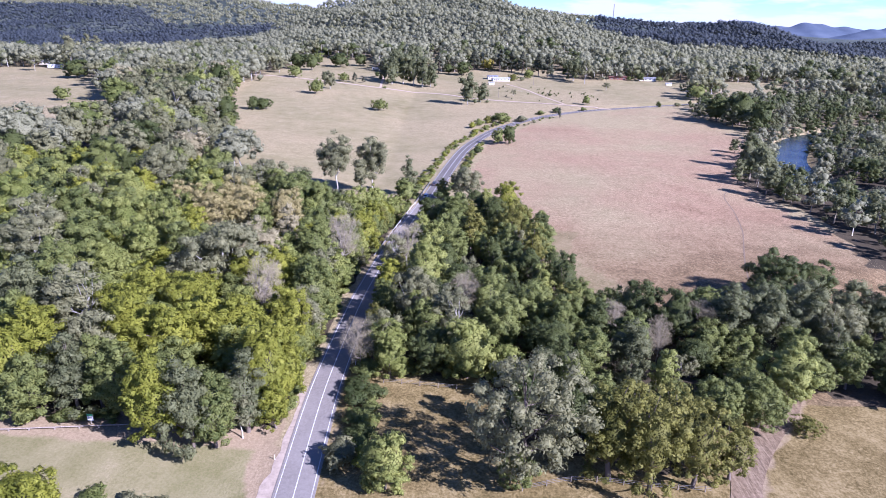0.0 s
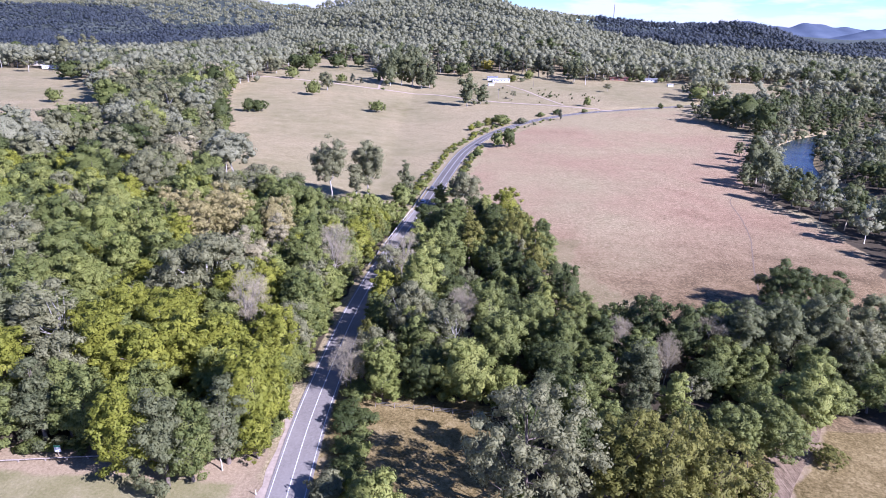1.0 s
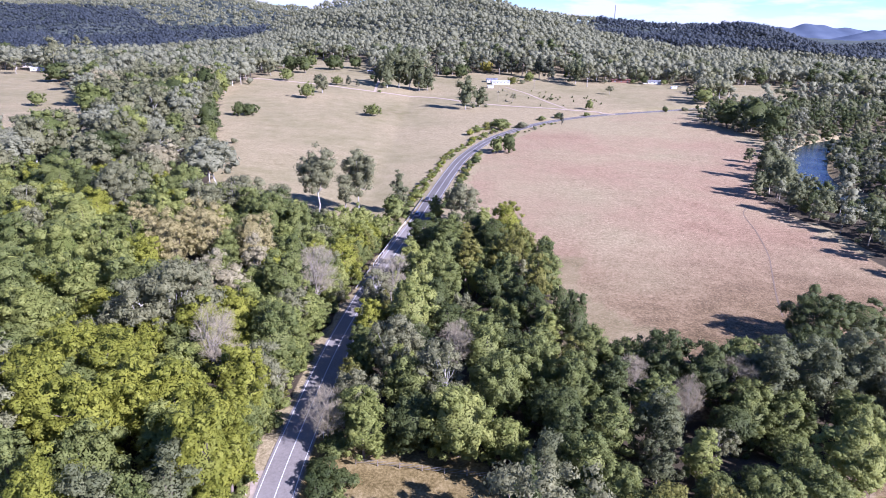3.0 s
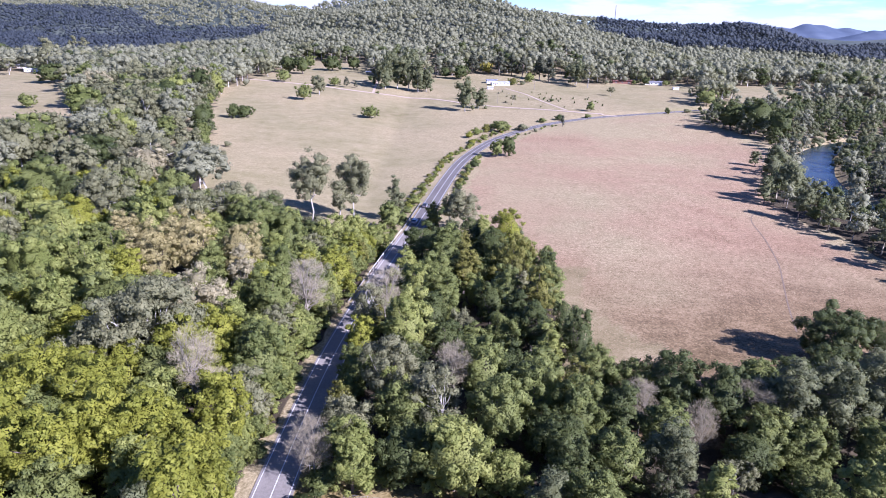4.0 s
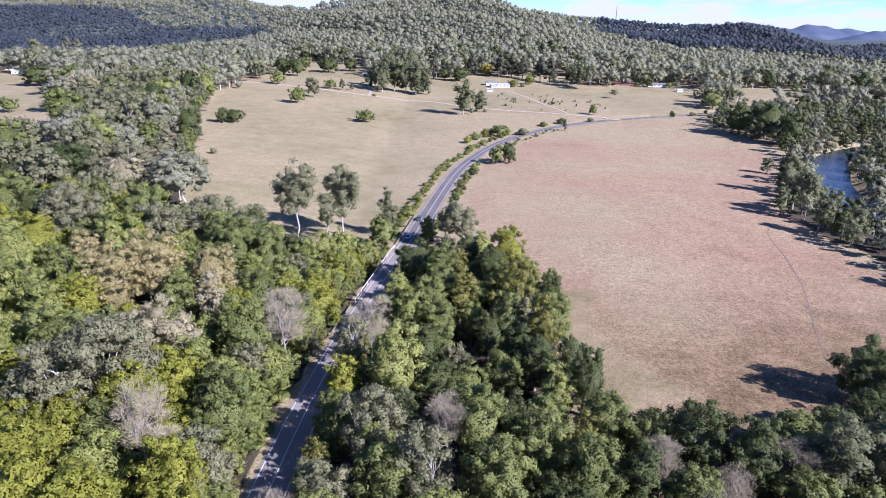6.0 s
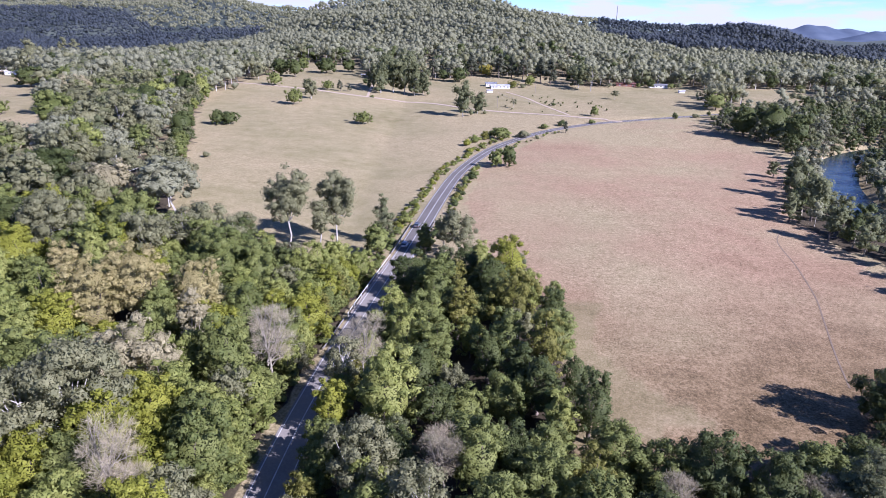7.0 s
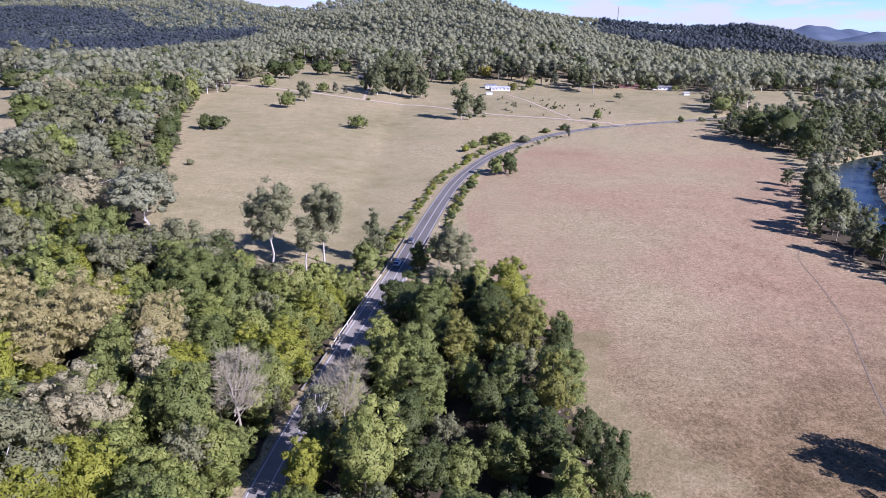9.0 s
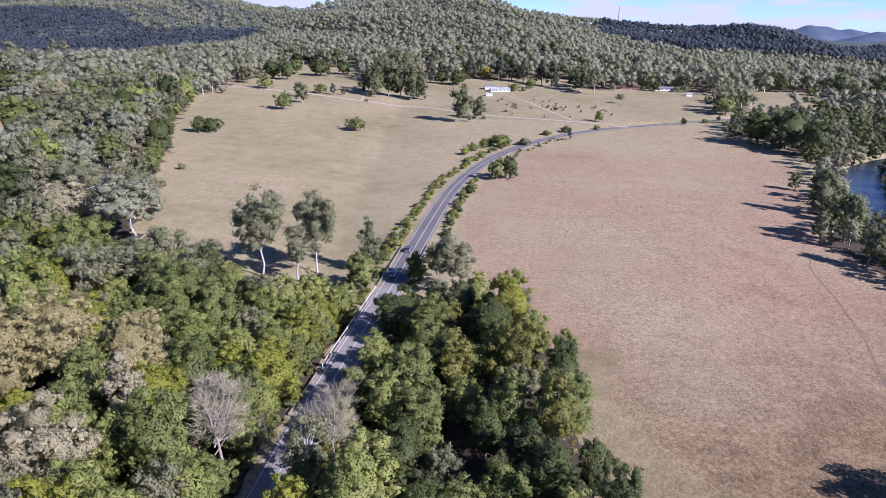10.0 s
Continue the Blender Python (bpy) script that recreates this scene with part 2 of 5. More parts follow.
def box(bm, x0, x1, y0, y1, z0, z1, bevel=0.0):
    r = bmesh.ops.create_cube(bm, size=1)
    bmesh.ops.transform(bm, matrix=Matrix.Translation(((x0 + x1) / 2, (y0 + y1) / 2, (z0 + z1) / 2)) @ Matrix.Diagonal((x1 - x0, y1 - y0, z1 - z0, 1)), verts=r["verts"])
    if bevel:
        bmesh.ops.bevel(bm, geom=list({e for v in r["verts"] for e in v.link_edges}), offset=bevel, segments=2, affect="EDGES", profile=0.5)
    return bm


def solid(name, material, parent, *boxes, bevel=0.0, label=""):
    bm = bmesh.new()
    for b in boxes:
        box(bm, *b, bevel=bevel)
    return part(name, bm, material, parent, label)


# ---------------------------------------------------------------- the lie of the land


def spline(points, step=3.0):
    """A smooth line through points, in even steps."""
    p = np.array(points, float)
    p = np.vstack([2 * p[0] - p[1], p, 2 * p[-1] - p[-2]])
    out = []
    for i in range(1, len(p) - 2):
        n = max(2, int(np.linalg.norm(p[i + 1] - p[i]) / step))
        for u in np.linspace(0, 1, n, endpoint=False):
            out.append(0.5 * (2 * p[i] + (p[i + 1] - p[i - 1]) * u + (2 * p[i - 1] - 5 * p[i] + 4 * p[i + 1] - p[i + 2]) * u * u + (3 * p[i] - p[i - 1] - 3 * p[i + 1] + p[i + 2]) * u ** 3))
    out.append(p[-2])
    return np.array(out)


ROAD = spline([(-14, -220), (-18, -100), (-20.5, -40), (-22.4, 20), (-23.6, 60), (-24.4, 88), (-24.9, 115), (-24.0, 140), (-22.4, 165), (-19.6, 190), (-16.6, 210), (-12.2, 237), (-7.6, 264), (-2.3, 299), (4.6, 343), (12, 383), (21.4, 417), (34, 452),
               (48.5, 481), (69, 513), (92, 540), (127, 569), (170, 592), (243, 628), (330, 668), (430, 700)])
DIRT = spline([(-330, 745), (-230, 712), (-158, 694), (-123, 689), (-99, 679), (-68, 670), (-10, 662), (21, 636), (46, 622), (90, 606), (119, 592), (150, 581)])
CREEK = spline([(-230, 330), (-150, 290), (-90, 262), (-45, 248), (-12, 237), (2, 205), (12, 180), (34, 152), (62, 132), (95, 138), (125, 165), (160, 190), (205, 215)])
RIVER = spline([(330, 170), (270, 220), (222, 262), (196, 300), (195, 335), (207, 375), (227, 411), (249, 446), (294, 478), (360, 500), (430, 520)])


def away(line, x, y):
    """The distance of each place from a line."""
    x, y = np.asarray(x, float), np.asarray(y, float)
    d = np.full(x.shape, 1e9)
    for px, py in line[::2]:
        d = np.minimum(d, (x - px) ** 2 + (y - py) ** 2)
    return np.sqrt(d)


def smooth(a, b, v):
    u = np.clip((v - a) / (b - a), 0, 1)
    return u * u * (3 - 2 * u)


HILLS = [(-5, 1480, 100, 195, 280), (440, 1740, 38, 200, 200), (250, 1760, 29, 150, 200), (610, 1430, 42, 130, 190), (770, 1330, 1, 130, 180), (-950, 1900, 62, 330, 260), (-560, 1950, 62, 230, 230), (-1250, 2350, 145, 480, 200), (-250, 1650, 35, 120, 200), (130, 1180, 23, 110, 130), (290, 1120, 8, 110, 120), (-1400, 1700, 46, 250, 250)]


def land(x, y):
    """The height of the ground."""
    x, y = np.asarray(x, float), np.asarray(y, float)
    z = 3.5 * smooth(480, 820, y) + 18 * (1 - np.exp(-np.clip(-x - 31, 0, 900) / 150)) * (1 - 0.75 * smooth(700, 1050, y)) - 2.5 * smooth(60, 190, x) * (1 - smooth(420, 560, y))
    for hx, hy, h, sx, sy in HILLS:
        z = z + h * np.exp(-0.5 * (((x - hx) / sx) ** 2 + ((y - hy) / sy) ** 2))
    far_off = smooth(850, 1300, y)
    z = z + far_off * (10.5 * np.sin(x / 66 + 2 * np.sin(y / 95)) * np.sin(y / 71 + x / 190) + 2.5 * np.sin(x / 23 + y / 31))
    z = z + 0.25 * np.sin(x / 19 + 1.3) * np.sin(y / 23) * smooth(8, 30, away(ROAD, x, y))
    z = z - 4.6 * np.exp(-(away(CREEK, x, y) / 7.5) ** 2) - 5.0 * (1 - smooth(10, 22, away(RIVER, x, y)))
    bank = (1 - smooth(5.5, 9, away(ROAD, x, y))) * (1 - ((y > 219) & (y < 258)))
    return z * (1 - bank) + 0.12 * bank


def inside(poly, x, y):
    x, y = np.asarray(x, float), np.asarray(y, float)
    res = np.zeros(x.shape, bool)
    for (x0, y0), (x1, y1) in zip(poly, poly[1:] + poly[:1]):
        if y0 != y1:
            res ^= ((y0 > y) != (y1 > y)) & (x < (x1 - x0) * (y - y0) / (y1 - y0) + x0)
    return res


# plan of what grows where
WEST_WOOD = [(-29.5, 104), (-60, 103), (-90, 99), (-150, 96), (-230, 110), (-330, 200), (-350, 340), (-258, 362), (-280, 440), (-282, 520), (-300, 560), (-240, 640), (-205, 640), (-181, 566), (-161, 492), (-132, 412), (-117, 350), (-99, 296),
             (-88, 280), (-61, 260), (-38, 248), (-17, 238), (-21, 208), (-25, 190), (-28, 160), (-30.5, 130)]
EAST_WOOD = [(-14, 128), (10, 122), (16, 100), (40, 92), (58, 107), (73, 123), (95, 112), (140, 112), (180, 130), (200, 170), (150, 166), (112, 158), (84, 158), (62, 138), (42, 142), (32, 158), (34, 190), (35, 217), (32, 240),
             (18, 250), (2, 252), (-4, 240), (-9, 222), (-14, 196), (-17, 170)]
PINK_FIELD = [(30, 120), (160, 160), (150, 260), (160, 330), (215, 450), (205, 580), (160, 575), (70, 490), (30, 420), (15, 330), (20, 250)]
LAWNS = [(-110, -260), (-30, -260), (-32, 60), (-31, 106), (-110, 98)]
RIVER_WOOD = [(143, 196), (160, 253), (154, 280), (152, 311), (169, 359), (195, 405), (222, 449), (225, 475), (218, 504), (205, 545), (238, 592), (300, 640), (420, 660), (440, 190), (300, 130), (200, 170)]
CLEARINGS = [[(-38, 248), (-61, 260), (-88, 280), (-99, 296), (-117, 350), (-132, 412), (-161, 492), (-181, 566), (-192, 640), (-190, 718), (-192, 770), (-198, 917), (-178, 948), (-147, 942), (-104, 914), (-80, 805), (-30, 800), (-10, 836), (19, 838),
              (50, 850), (100, 862), (129, 852), (140, 868), (154, 868), (149, 800), (179, 788), (210, 808), (264, 818), (296, 806), (288, 741), (246, 650), (238, 592), (200, 600), (130, 580), (60, 500), (0, 330), (-16, 248)],
             [(-520, 720), (-440, 714), (-400, 692), (-335, 620), (-285, 535), (-268, 470), (-290, 430), (-380, 470), (-520, 590)], [(-262, 400), (-240, 350), (-218, 300), (-262, 290), (-330, 340), (-330, 390)], [(-505, 850), (-462, 930), (-425, 905), (-440, 838)],
             [(300, 655), (285, 745), (337, 812), (379, 818), (430, 815), (395, 665)], [(-24, 945), (-8, 992), (0, 950), (-8, 838), (-20, 838)], [(420, 560), (560, 600), (560, 650), (430, 610)]]

# ---------------------------------------------------------------- ground sheet
grow = lambda a, n, q, s: a + s * np.cumsum(q ** np.arange(1, n + 1))
xs = np.concatenate([-grow(330, 30, 1.12, 8)[::-1], np.arange(-330, -120, 5.0), np.arange(-120, 120, 2.5), np.arange(120, 331, 5.0), grow(330, 30, 1.12, 8)])
ys = np.concatenate([-grow(-20, 12, 1.25, 6)[::-1], np.arange(20, 60, 5.0), np.arange(60, 140, 2.5), np.arange(140, 721, 5.0), np.arange(735, 2100, 15.0), grow(2100, 22, 1.16, 14)])
gx, gy = np.meshgrid(xs, ys)
gz = land(gx, gy)
nx, ny = len(xs), len(ys)
ii = (np.arange(ny - 1)[:, None] * nx + np.arange(nx - 1)[None, :]).ravel()
me = quads("ground", np.stack([gx, gy, gz], -1).reshape(-1, 3), np.stack([ii, ii + 1, ii + nx + 1, ii + nx], -1), [GROUND])
me.polygons.foreach_set("use_smooth", np.ones(len(me.polygons), bool))
px, py = gx.ravel(), gy.ravel()
open_land = np.zeros(px.shape, bool)
for poly in CLEARINGS:
    open_land |= inside(poly, px, py)
road_d, dirt_d = away(ROAD, px, py), away(DIRT, px, py)
wooded = (inside(WEST_WOOD, px, py) & ((py < 340) | (px > -0.54 * (py - 20))) | inside(EAST_WOOD, px, py) | inside(RIVER_WOOD, px, py) | ((py > 640) & ~open_land) | (px < -300) & ~open_land | ((px > 330) & ~open_land)).astype(float)
river_d = away(RIVER, px, py)
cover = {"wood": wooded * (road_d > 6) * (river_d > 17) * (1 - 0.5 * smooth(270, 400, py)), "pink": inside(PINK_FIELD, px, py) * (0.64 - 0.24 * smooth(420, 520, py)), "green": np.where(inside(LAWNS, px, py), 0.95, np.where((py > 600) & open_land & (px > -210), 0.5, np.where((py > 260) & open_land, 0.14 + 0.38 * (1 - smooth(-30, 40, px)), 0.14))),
         "bare": np.maximum(np.exp(-((road_d - 4.6) / 2.6) ** 2) * np.where((py > 112) & (py < 262), 0.25, 0.45), np.exp(-(dirt_d / 3.5) ** 2))}
cover["shaded_sward"] = 0.95 * (1 - smooth(150, 265, py - 0.15 * (px - 60))) * smooth(14, 26, px) * smooth(96, 118, py)
HEADLAND = inside([(26, 160), (64, 168), (50, 186), (43, 204), (52, 226), (36, 226)], px, py)      # ungrazed strip by the wood
cover["shaded_sward"] = np.where(HEADLAND, 0.35, cover["shaded_sward"])
cover["green"] = np.where(HEADLAND, 0.62, cover["green"])
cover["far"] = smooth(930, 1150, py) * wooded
cover["bare"] = np.maximum(cover["bare"], 0.98 * np.exp(-((py - (99.5 + 0.06 * (px + 60))) / 6.0) ** 2) * ((px < -30) & (px > -110)))
cover["bare"] = np.maximum(cover["bare"], 0.95 * np.exp(-((px + 30.5 + 1.2 * np.sin(py / 7)) / 3.6) ** 2) * (1 - smooth(92, 108, py)))
cover["gold"] = 0.9 * (inside([(-20, -260), (140, -260), (118, 60), (100, 112), (70, 116), (30, 96), (10, 126), (-20, 128)], px, py))
RAMP = spline([(38, -40), (42, 15), (47, 60), (49.5, 76), (52, 87), (57.5, 96), (64, 104), (72, 113), (78, 124)])
cover["bare"] = np.maximum(cover["bare"], 1.0 * np.exp(-(away(RAMP, px, py) / 4.2) ** 2))
for key, val in cover.items():
    lay = me.attributes.new(key, "FLOAT", "POINT")
    lay.data.foreach_set("value", val.astype(np.float32))
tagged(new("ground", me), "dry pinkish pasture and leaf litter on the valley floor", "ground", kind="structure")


def ribbon(name, line, half, lift, mats, offset=0.0, on_land=True, thick=0.12, ragged=0.0):
    """A strip along a line, with sides."""
    d = np.gradient(line, axis=0)
    d /= np.linalg.norm(d, axis=1)[:, None]
    nrm = np.stack([d[:, 1], -d[:, 0]], 1)
    c = line + nrm * offset
    rows = []
    for s, dz in ((-half - 0.03, -thick), (-half, 0), (half, 0), (half + 0.03, -thick)):
        uneven = ragged * (np.sin(line[:, 1] * 0.9 + 3 * s) + np.sin(line[:, 1] * 0.37 + s) + 0.6 * np.sin(line[:, 1] * 2.1))
        q = c + nrm * (s + uneven * (s < 0))[:, None]
        z = land(line[:, 0], line[:, 1]) if on_land else np.full(len(line), 0.12)
        rows.append(np.column_stack([q, z + lift + dz]))
    v = np.stack(rows, 1).reshape(-1, 3)
    i = (np.arange(len(line) - 1)[:, None] * 4 + np.arange(3)[None]).ravel()
    me = quads(name, v, np.stack([i, i + 1, i + 5, i + 4], -1), mats)
    me.polygons.foreach_set("use_smooth", np.zeros(len(me.polygons), bool))
    return me


road = tagged(new("road", ribbon("road", ROAD, 3.55, 0.10, [ASPHALT], on_land=False, thick=0.6)), "grey two-lane asphalt road with white lines", "road", kind="structure")
for nm, off in (("edge_line", -3.0), ("centre_line", 0.0), ("edge_line", 3.0)):
    ob = new(nm, ribbon(nm, ROAD, 0.055 if off else 0.065, 0.104, [PAINT], off, False, 0.002))
    ob.parent = road
tagged(new("gravel_track", ribbon("gravel_track", DIRT, 2.5, 0.12, [GRAVEL], thick=0.5)), "pale dirt track across the pasture", "track", kind="structure")
PULL_OFF = spline([(-26.6, 40), (-27.6, 60), (-28.9, 82), (-28.4, 92), (-28.0, 100), (-27.9, 106), (-28.1, 112), (-28.4, 118)], 2.0)
k = Mat("pale_compacted_gravel", 0.95, 0.12)
SHOULDER = k.colour(k.ramp(k.noise(0.9, 6, 0.65), [(0.3, (0.235, 0.190, 0.142)), (0.7, (0.375, 0.312, 0.240))])).bump(k.noise(7, 3), 0.3, 0.04).m
tagged(new("road_shoulder", ribbon("road_shoulder", PULL_OFF, 1.45, 0.035, [SHOULDER], thick=0.06, ragged=0.22)), "pale compacted gravel shoulder beside the road", "road shoulder", kind="structure")
DRIVE = spline([(111, 602), (97, 658), (86, 703), (70, 745)])
tagged(new("driveway", ribbon("driveway", DRIVE, 1.2, 0.1, [GRAVEL], thick=0.4)), "pale dirt driveway up to the homestead", "track", kind="structure")
k = Mat("rutted_dirt", 0.95, 0.1)
RUTTED = k.colour(k.ramp(k.math("ADD", k.math("MULTIPLY", k.noise(1.3, 4, 0.6, None, (1.0, 0.22, 1.0, 0.4)), 0.45), k.math("MULTIPLY", k.noise(1.8, 4, 0.7), 0.55)), [(0.36, (0.118, 0.085, 0.052)), (0.5, (0.175, 0.128, 0.080)), (0.64, (0.238, 0.180, 0.118))])).bump(k.noise(1.6, 4, 0.6, None, (1.0, 0.16, 1.0, 0.55)), 0.8, 0.3).m
tagged(new("dirt_track", ribbon("dirt_track", RAMP, 2.5, 0.06, [RUTTED], thick=0.1, ragged=0.3)), "rutted brown dirt track running into the creek wood", "track", kind="structure")
DRIVE2 = spline([(-67, 672), (-69, 708), (-72, 770)])
tagged(new("driveway", ribbon("driveway", DRIVE2, 1.2, 0.1, [GRAVEL], thick=0.4)), "pale dirt driveway beside the grove", "track", kind="structure")
tagged(new("water", ribbon("water", RIVER, 9.5, -3.0 - 0.0, [WATER], on_land=False, thick=0.3)), "still dark blue river water reflecting the sky", "river", kind="structure")

# ---------------------------------------------------------------- how trees are made


def sprays(r, centres, radii, count, size, up=0.25, droop=0.0, long=1.5, radial=False):
    """Leaf sprays, small diamonds, over clumps: vertices in fours, and the way each spray faces."""
    n = len(centres) * count
    d = r.normal(size=(n, 3))
    d /= np.linalg.norm(d, axis=1)[:, None]
    d[:, 2] = np.where(d[:, 2] < -0.35, -d[:, 2], d[:, 2])
    c, rad = np.repeat(centres, count, 0), np.repeat(radii, count)[:, None]
    p = c + d * rad * r.uniform(0.8, 1.16, (n, 1)) * np.array([1, 1, 0.8])
    nrm = d * 1.0 + r.normal(size=(n, 3)) * 0.46 + np.array([0, 0, up])
    nrm /= np.linalg.norm(nrm, axis=1)[:, None]
    u = d + r.normal(size=(n, 3)) * 0.35 + np.array([0, 0, 0.3]) if radial else np.cross(nrm, r.normal(size=(n, 3)))
    u /= np.linalg.norm(u, axis=1)[:, None]
    if droop:
        u = u + np.array([0, 0, -droop])
        u /= np.linalg.norm(u, axis=1)[:, None]
    v = np.cross(nrm, u)
    s = (size * r.uniform(0.6, 1.35, n))[:, None]
    a, b = u * s * long / 2, v * s / 2
    return np.stack([p - a, p - b, p + a, p + b], 1).reshape(-1, 3), np.repeat(d * 0.45 + nrm * 0.55, 4, 0)


def ball(k):
    """A round body of k x k quads a side, radius 1."""
    grid, verts, faces = {}, [], []

    def at(p):
        key = tuple(round(c, 5) for c in p)
        if key not in grid:
            grid[key] = len(verts)
            q = np.tan(np.array(p) * 0.7)
            verts.append(q / np.linalg.norm(q))
        return grid[key]

    for axis in range(3):
        for side in (-1, 1):
            for i in range(k):
                for j in range(k):
                    ring = []
                    for a, b in ((i, j), (i + 1, j), (i + 1, j + 1), (i, j + 1)):
                        p = [0, 0, 0]
                        p[axis], p[(axis + 1) % 3], p[(axis + 2) % 3] = side, 2 * a / k - 1, 2 * b / k - 1
                        ring.append(at(p))
                    faces.append(ring if side > 0 else ring[::-1])
    return np.array(verts) * (1.15 if k == 1 else 1.0), np.array(faces)


BLOCK = ball(1)


def lobes(r, centres, radii):
    """The leafy, knobbly body of each clump."""
    bv, bf = BLOCK
    n = len(radii)
    w, x, y, z = (lambda q: q / np.linalg.norm(q, axis=0))(r.normal(size=(4, n)))
    turn = np.array([[1 - 2 * (y * y + z * z), 2 * (x * y - z * w), 2 * (x * z + y * w)], [2 * (x * y + z * w), 1 - 2 * (x * x + z * z), 2 * (y * z - x * w)],
                     [2 * (x * z - y * w), 2 * (y * z + x * w), 1 - 2 * (x * x + y * y)]]).transpose(2, 0, 1)
    v = np.einsum("nij,vj->nvi", turn, bv) * (radii[:, None, None] * r.uniform(0.68, 1.2, (n, len(bv), 1))) * np.array([1, 1, 0.86]) + centres[:, None]
    f = bf[None] + len(bv) * np.arange(n)[:, None, None]
    return v.reshape(-1, 3), f.reshape(-1, 4)


def stick(points, radii, sides=5):
    """A bent, tapered limb."""
    p = np.array(points, float)
    v, f = [], []
    d = np.gradient(p, axis=0)
    for i, (q, t, rad) in enumerate(zip(p, d, radii)):
        t = t / (np.linalg.norm(t) + 1e-9)
        a = np.cross(t, [0.3, 0.9, 0.2])
        a /= np.linalg.norm(a)
        b = np.cross(t, a)
        ang = np.arange(sides) * 2 * math.pi / sides
        v.append(q + rad * (np.cos(ang)[:, None] * a + np.sin(ang)[:, None] * b))
        if i:
            o = (i - 1) * sides
            for s in range(sides):
                f.append((o + s, o + (s + 1) % sides, o + sides + (s + 1) % sides, o + sides + s))
    return np.vstack(v), np.array(f)


def heart(r, R, base, wide, tall):
    """The dense middle of a crown: an uneven rounded body."""
    a, b = np.meshgrid(np.arange(9) * 2 * math.pi / 9, np.linspace(-1.35, 1.5, 7))
    v = np.stack([np.cos(a) * np.cos(b), np.sin(a) * np.cos(b), np.sin(b)], -1).reshape(-1, 3) * r.uniform(0.82, 1.12, (63, 1))
    v = v * (R * wide, R * wide, (1 - base) / 2 * tall) + (0, 0, (1 + base) / 2)
    f = [(9 * i + j, 9 * i + (j + 1) % 9, 9 * i + 9 + (j + 1) % 9, 9 * i + 9 + j) for i in range(6) for j in range(9)]
    return v, np.array(f)


DENSE = {"camphor": 0.66, "laurel": 0.64, "fig": 0.66, "vine": 0.64, "wattle": 0.5, "lowgum": 0.48, "silky": 0.62, "sheoak": 0.46, "tallgum": 0.5, "shrub": 0.66}


def joined(pieces):
    v, f, o = [], [], 0
    for a, b in pieces:
        v.append(a)
        f.append(b + o)
        o += len(a)
    return np.vstack(v), np.vstack(f)


# each kind, for a tree 1 high: crown radius, crown base, number of clumps, clump size, sprays a clump, spray size, how far clumps are filled, bark, droop
KINDS = {
    #            R     base   n    cr     sp  size   fill  bark    droop
    "camphor": (0.34, 0.02, 112, 0.060, 25, 0.0225, 0.78, "brown", 0.0),
    "laurel": (0.30, 0.00, 98, 0.060, 26, 0.0235, 0.78, "brown", 0.0),
    "fig": (0.42, 0.00, 116, 0.068, 25, 0.0240, 0.78, "brown", 0.0),
    "gum": (0.29, 0.20, 60, 0.068, 44, 0.0205, 0.74, "pale", 0.5),
    "lowgum": (0.28, 0.00, 64, 0.070, 42, 0.0210, 0.72, "pale", 0.5),
    "biggum": (0.40, 0.06, 150, 0.046, 42, 0.0160, 0.66, "brown", 0.6),
    "silky": (0.31, 0.10, 140, 0.052, 36, 0.0180, 0.66, "brown", 0.0),
    "vine": (0.30, -0.06, 106, 0.061, 24, 0.0240, 0.78, "brown", 0.3),
    "sheoak": (0.26, 0.00, 64, 0.064, 46, 0.0200, 0.74, "brown", 0.6),
    "bare": (0.30, 0.25, 64, 0.075, 130, 0.0021, 0.0, "grey", 0.0),
    "blossom": (0.32, 0.10, 100, 0.062, 36, 0.0190, 0.72, "grey", 0.0),
    "pine": (0.20, 0.02, 64, 0.062, 26, 0.0240, 0.74, "brown", 0.4),
    "wattle": (0.36, -0.06, 112, 0.060, 25, 0.0225, 0.64, "brown", 0.2),
    "tallgum": (0.27, 0.24, 96, 0.058, 34, 0.0185, 0.74, "pale", 0.35),
    "shrub": (0.62, -0.05, 13, 0.22, 18, 0.085, 0.84, "brown", 0.1),
}
# how each kind thins out with distance: clumps, sprays, spray size, clump size
LEVELS = {1.0: (1, 1, 1, 1), 0.68: (0.78, 0.66, 1.2, 1.1), 0.42: (0.5, 0.5, 1.5, 1.3), 0.14: (0.38, 0.5, 1.6, 1.35), 0.05: (0.2, 0.36, 2.2, 1.75), 0.011: (0.13, 0.36, 2.0, 2.1), 0.003: (0.05, 0.19, 2.7, 3.2)}
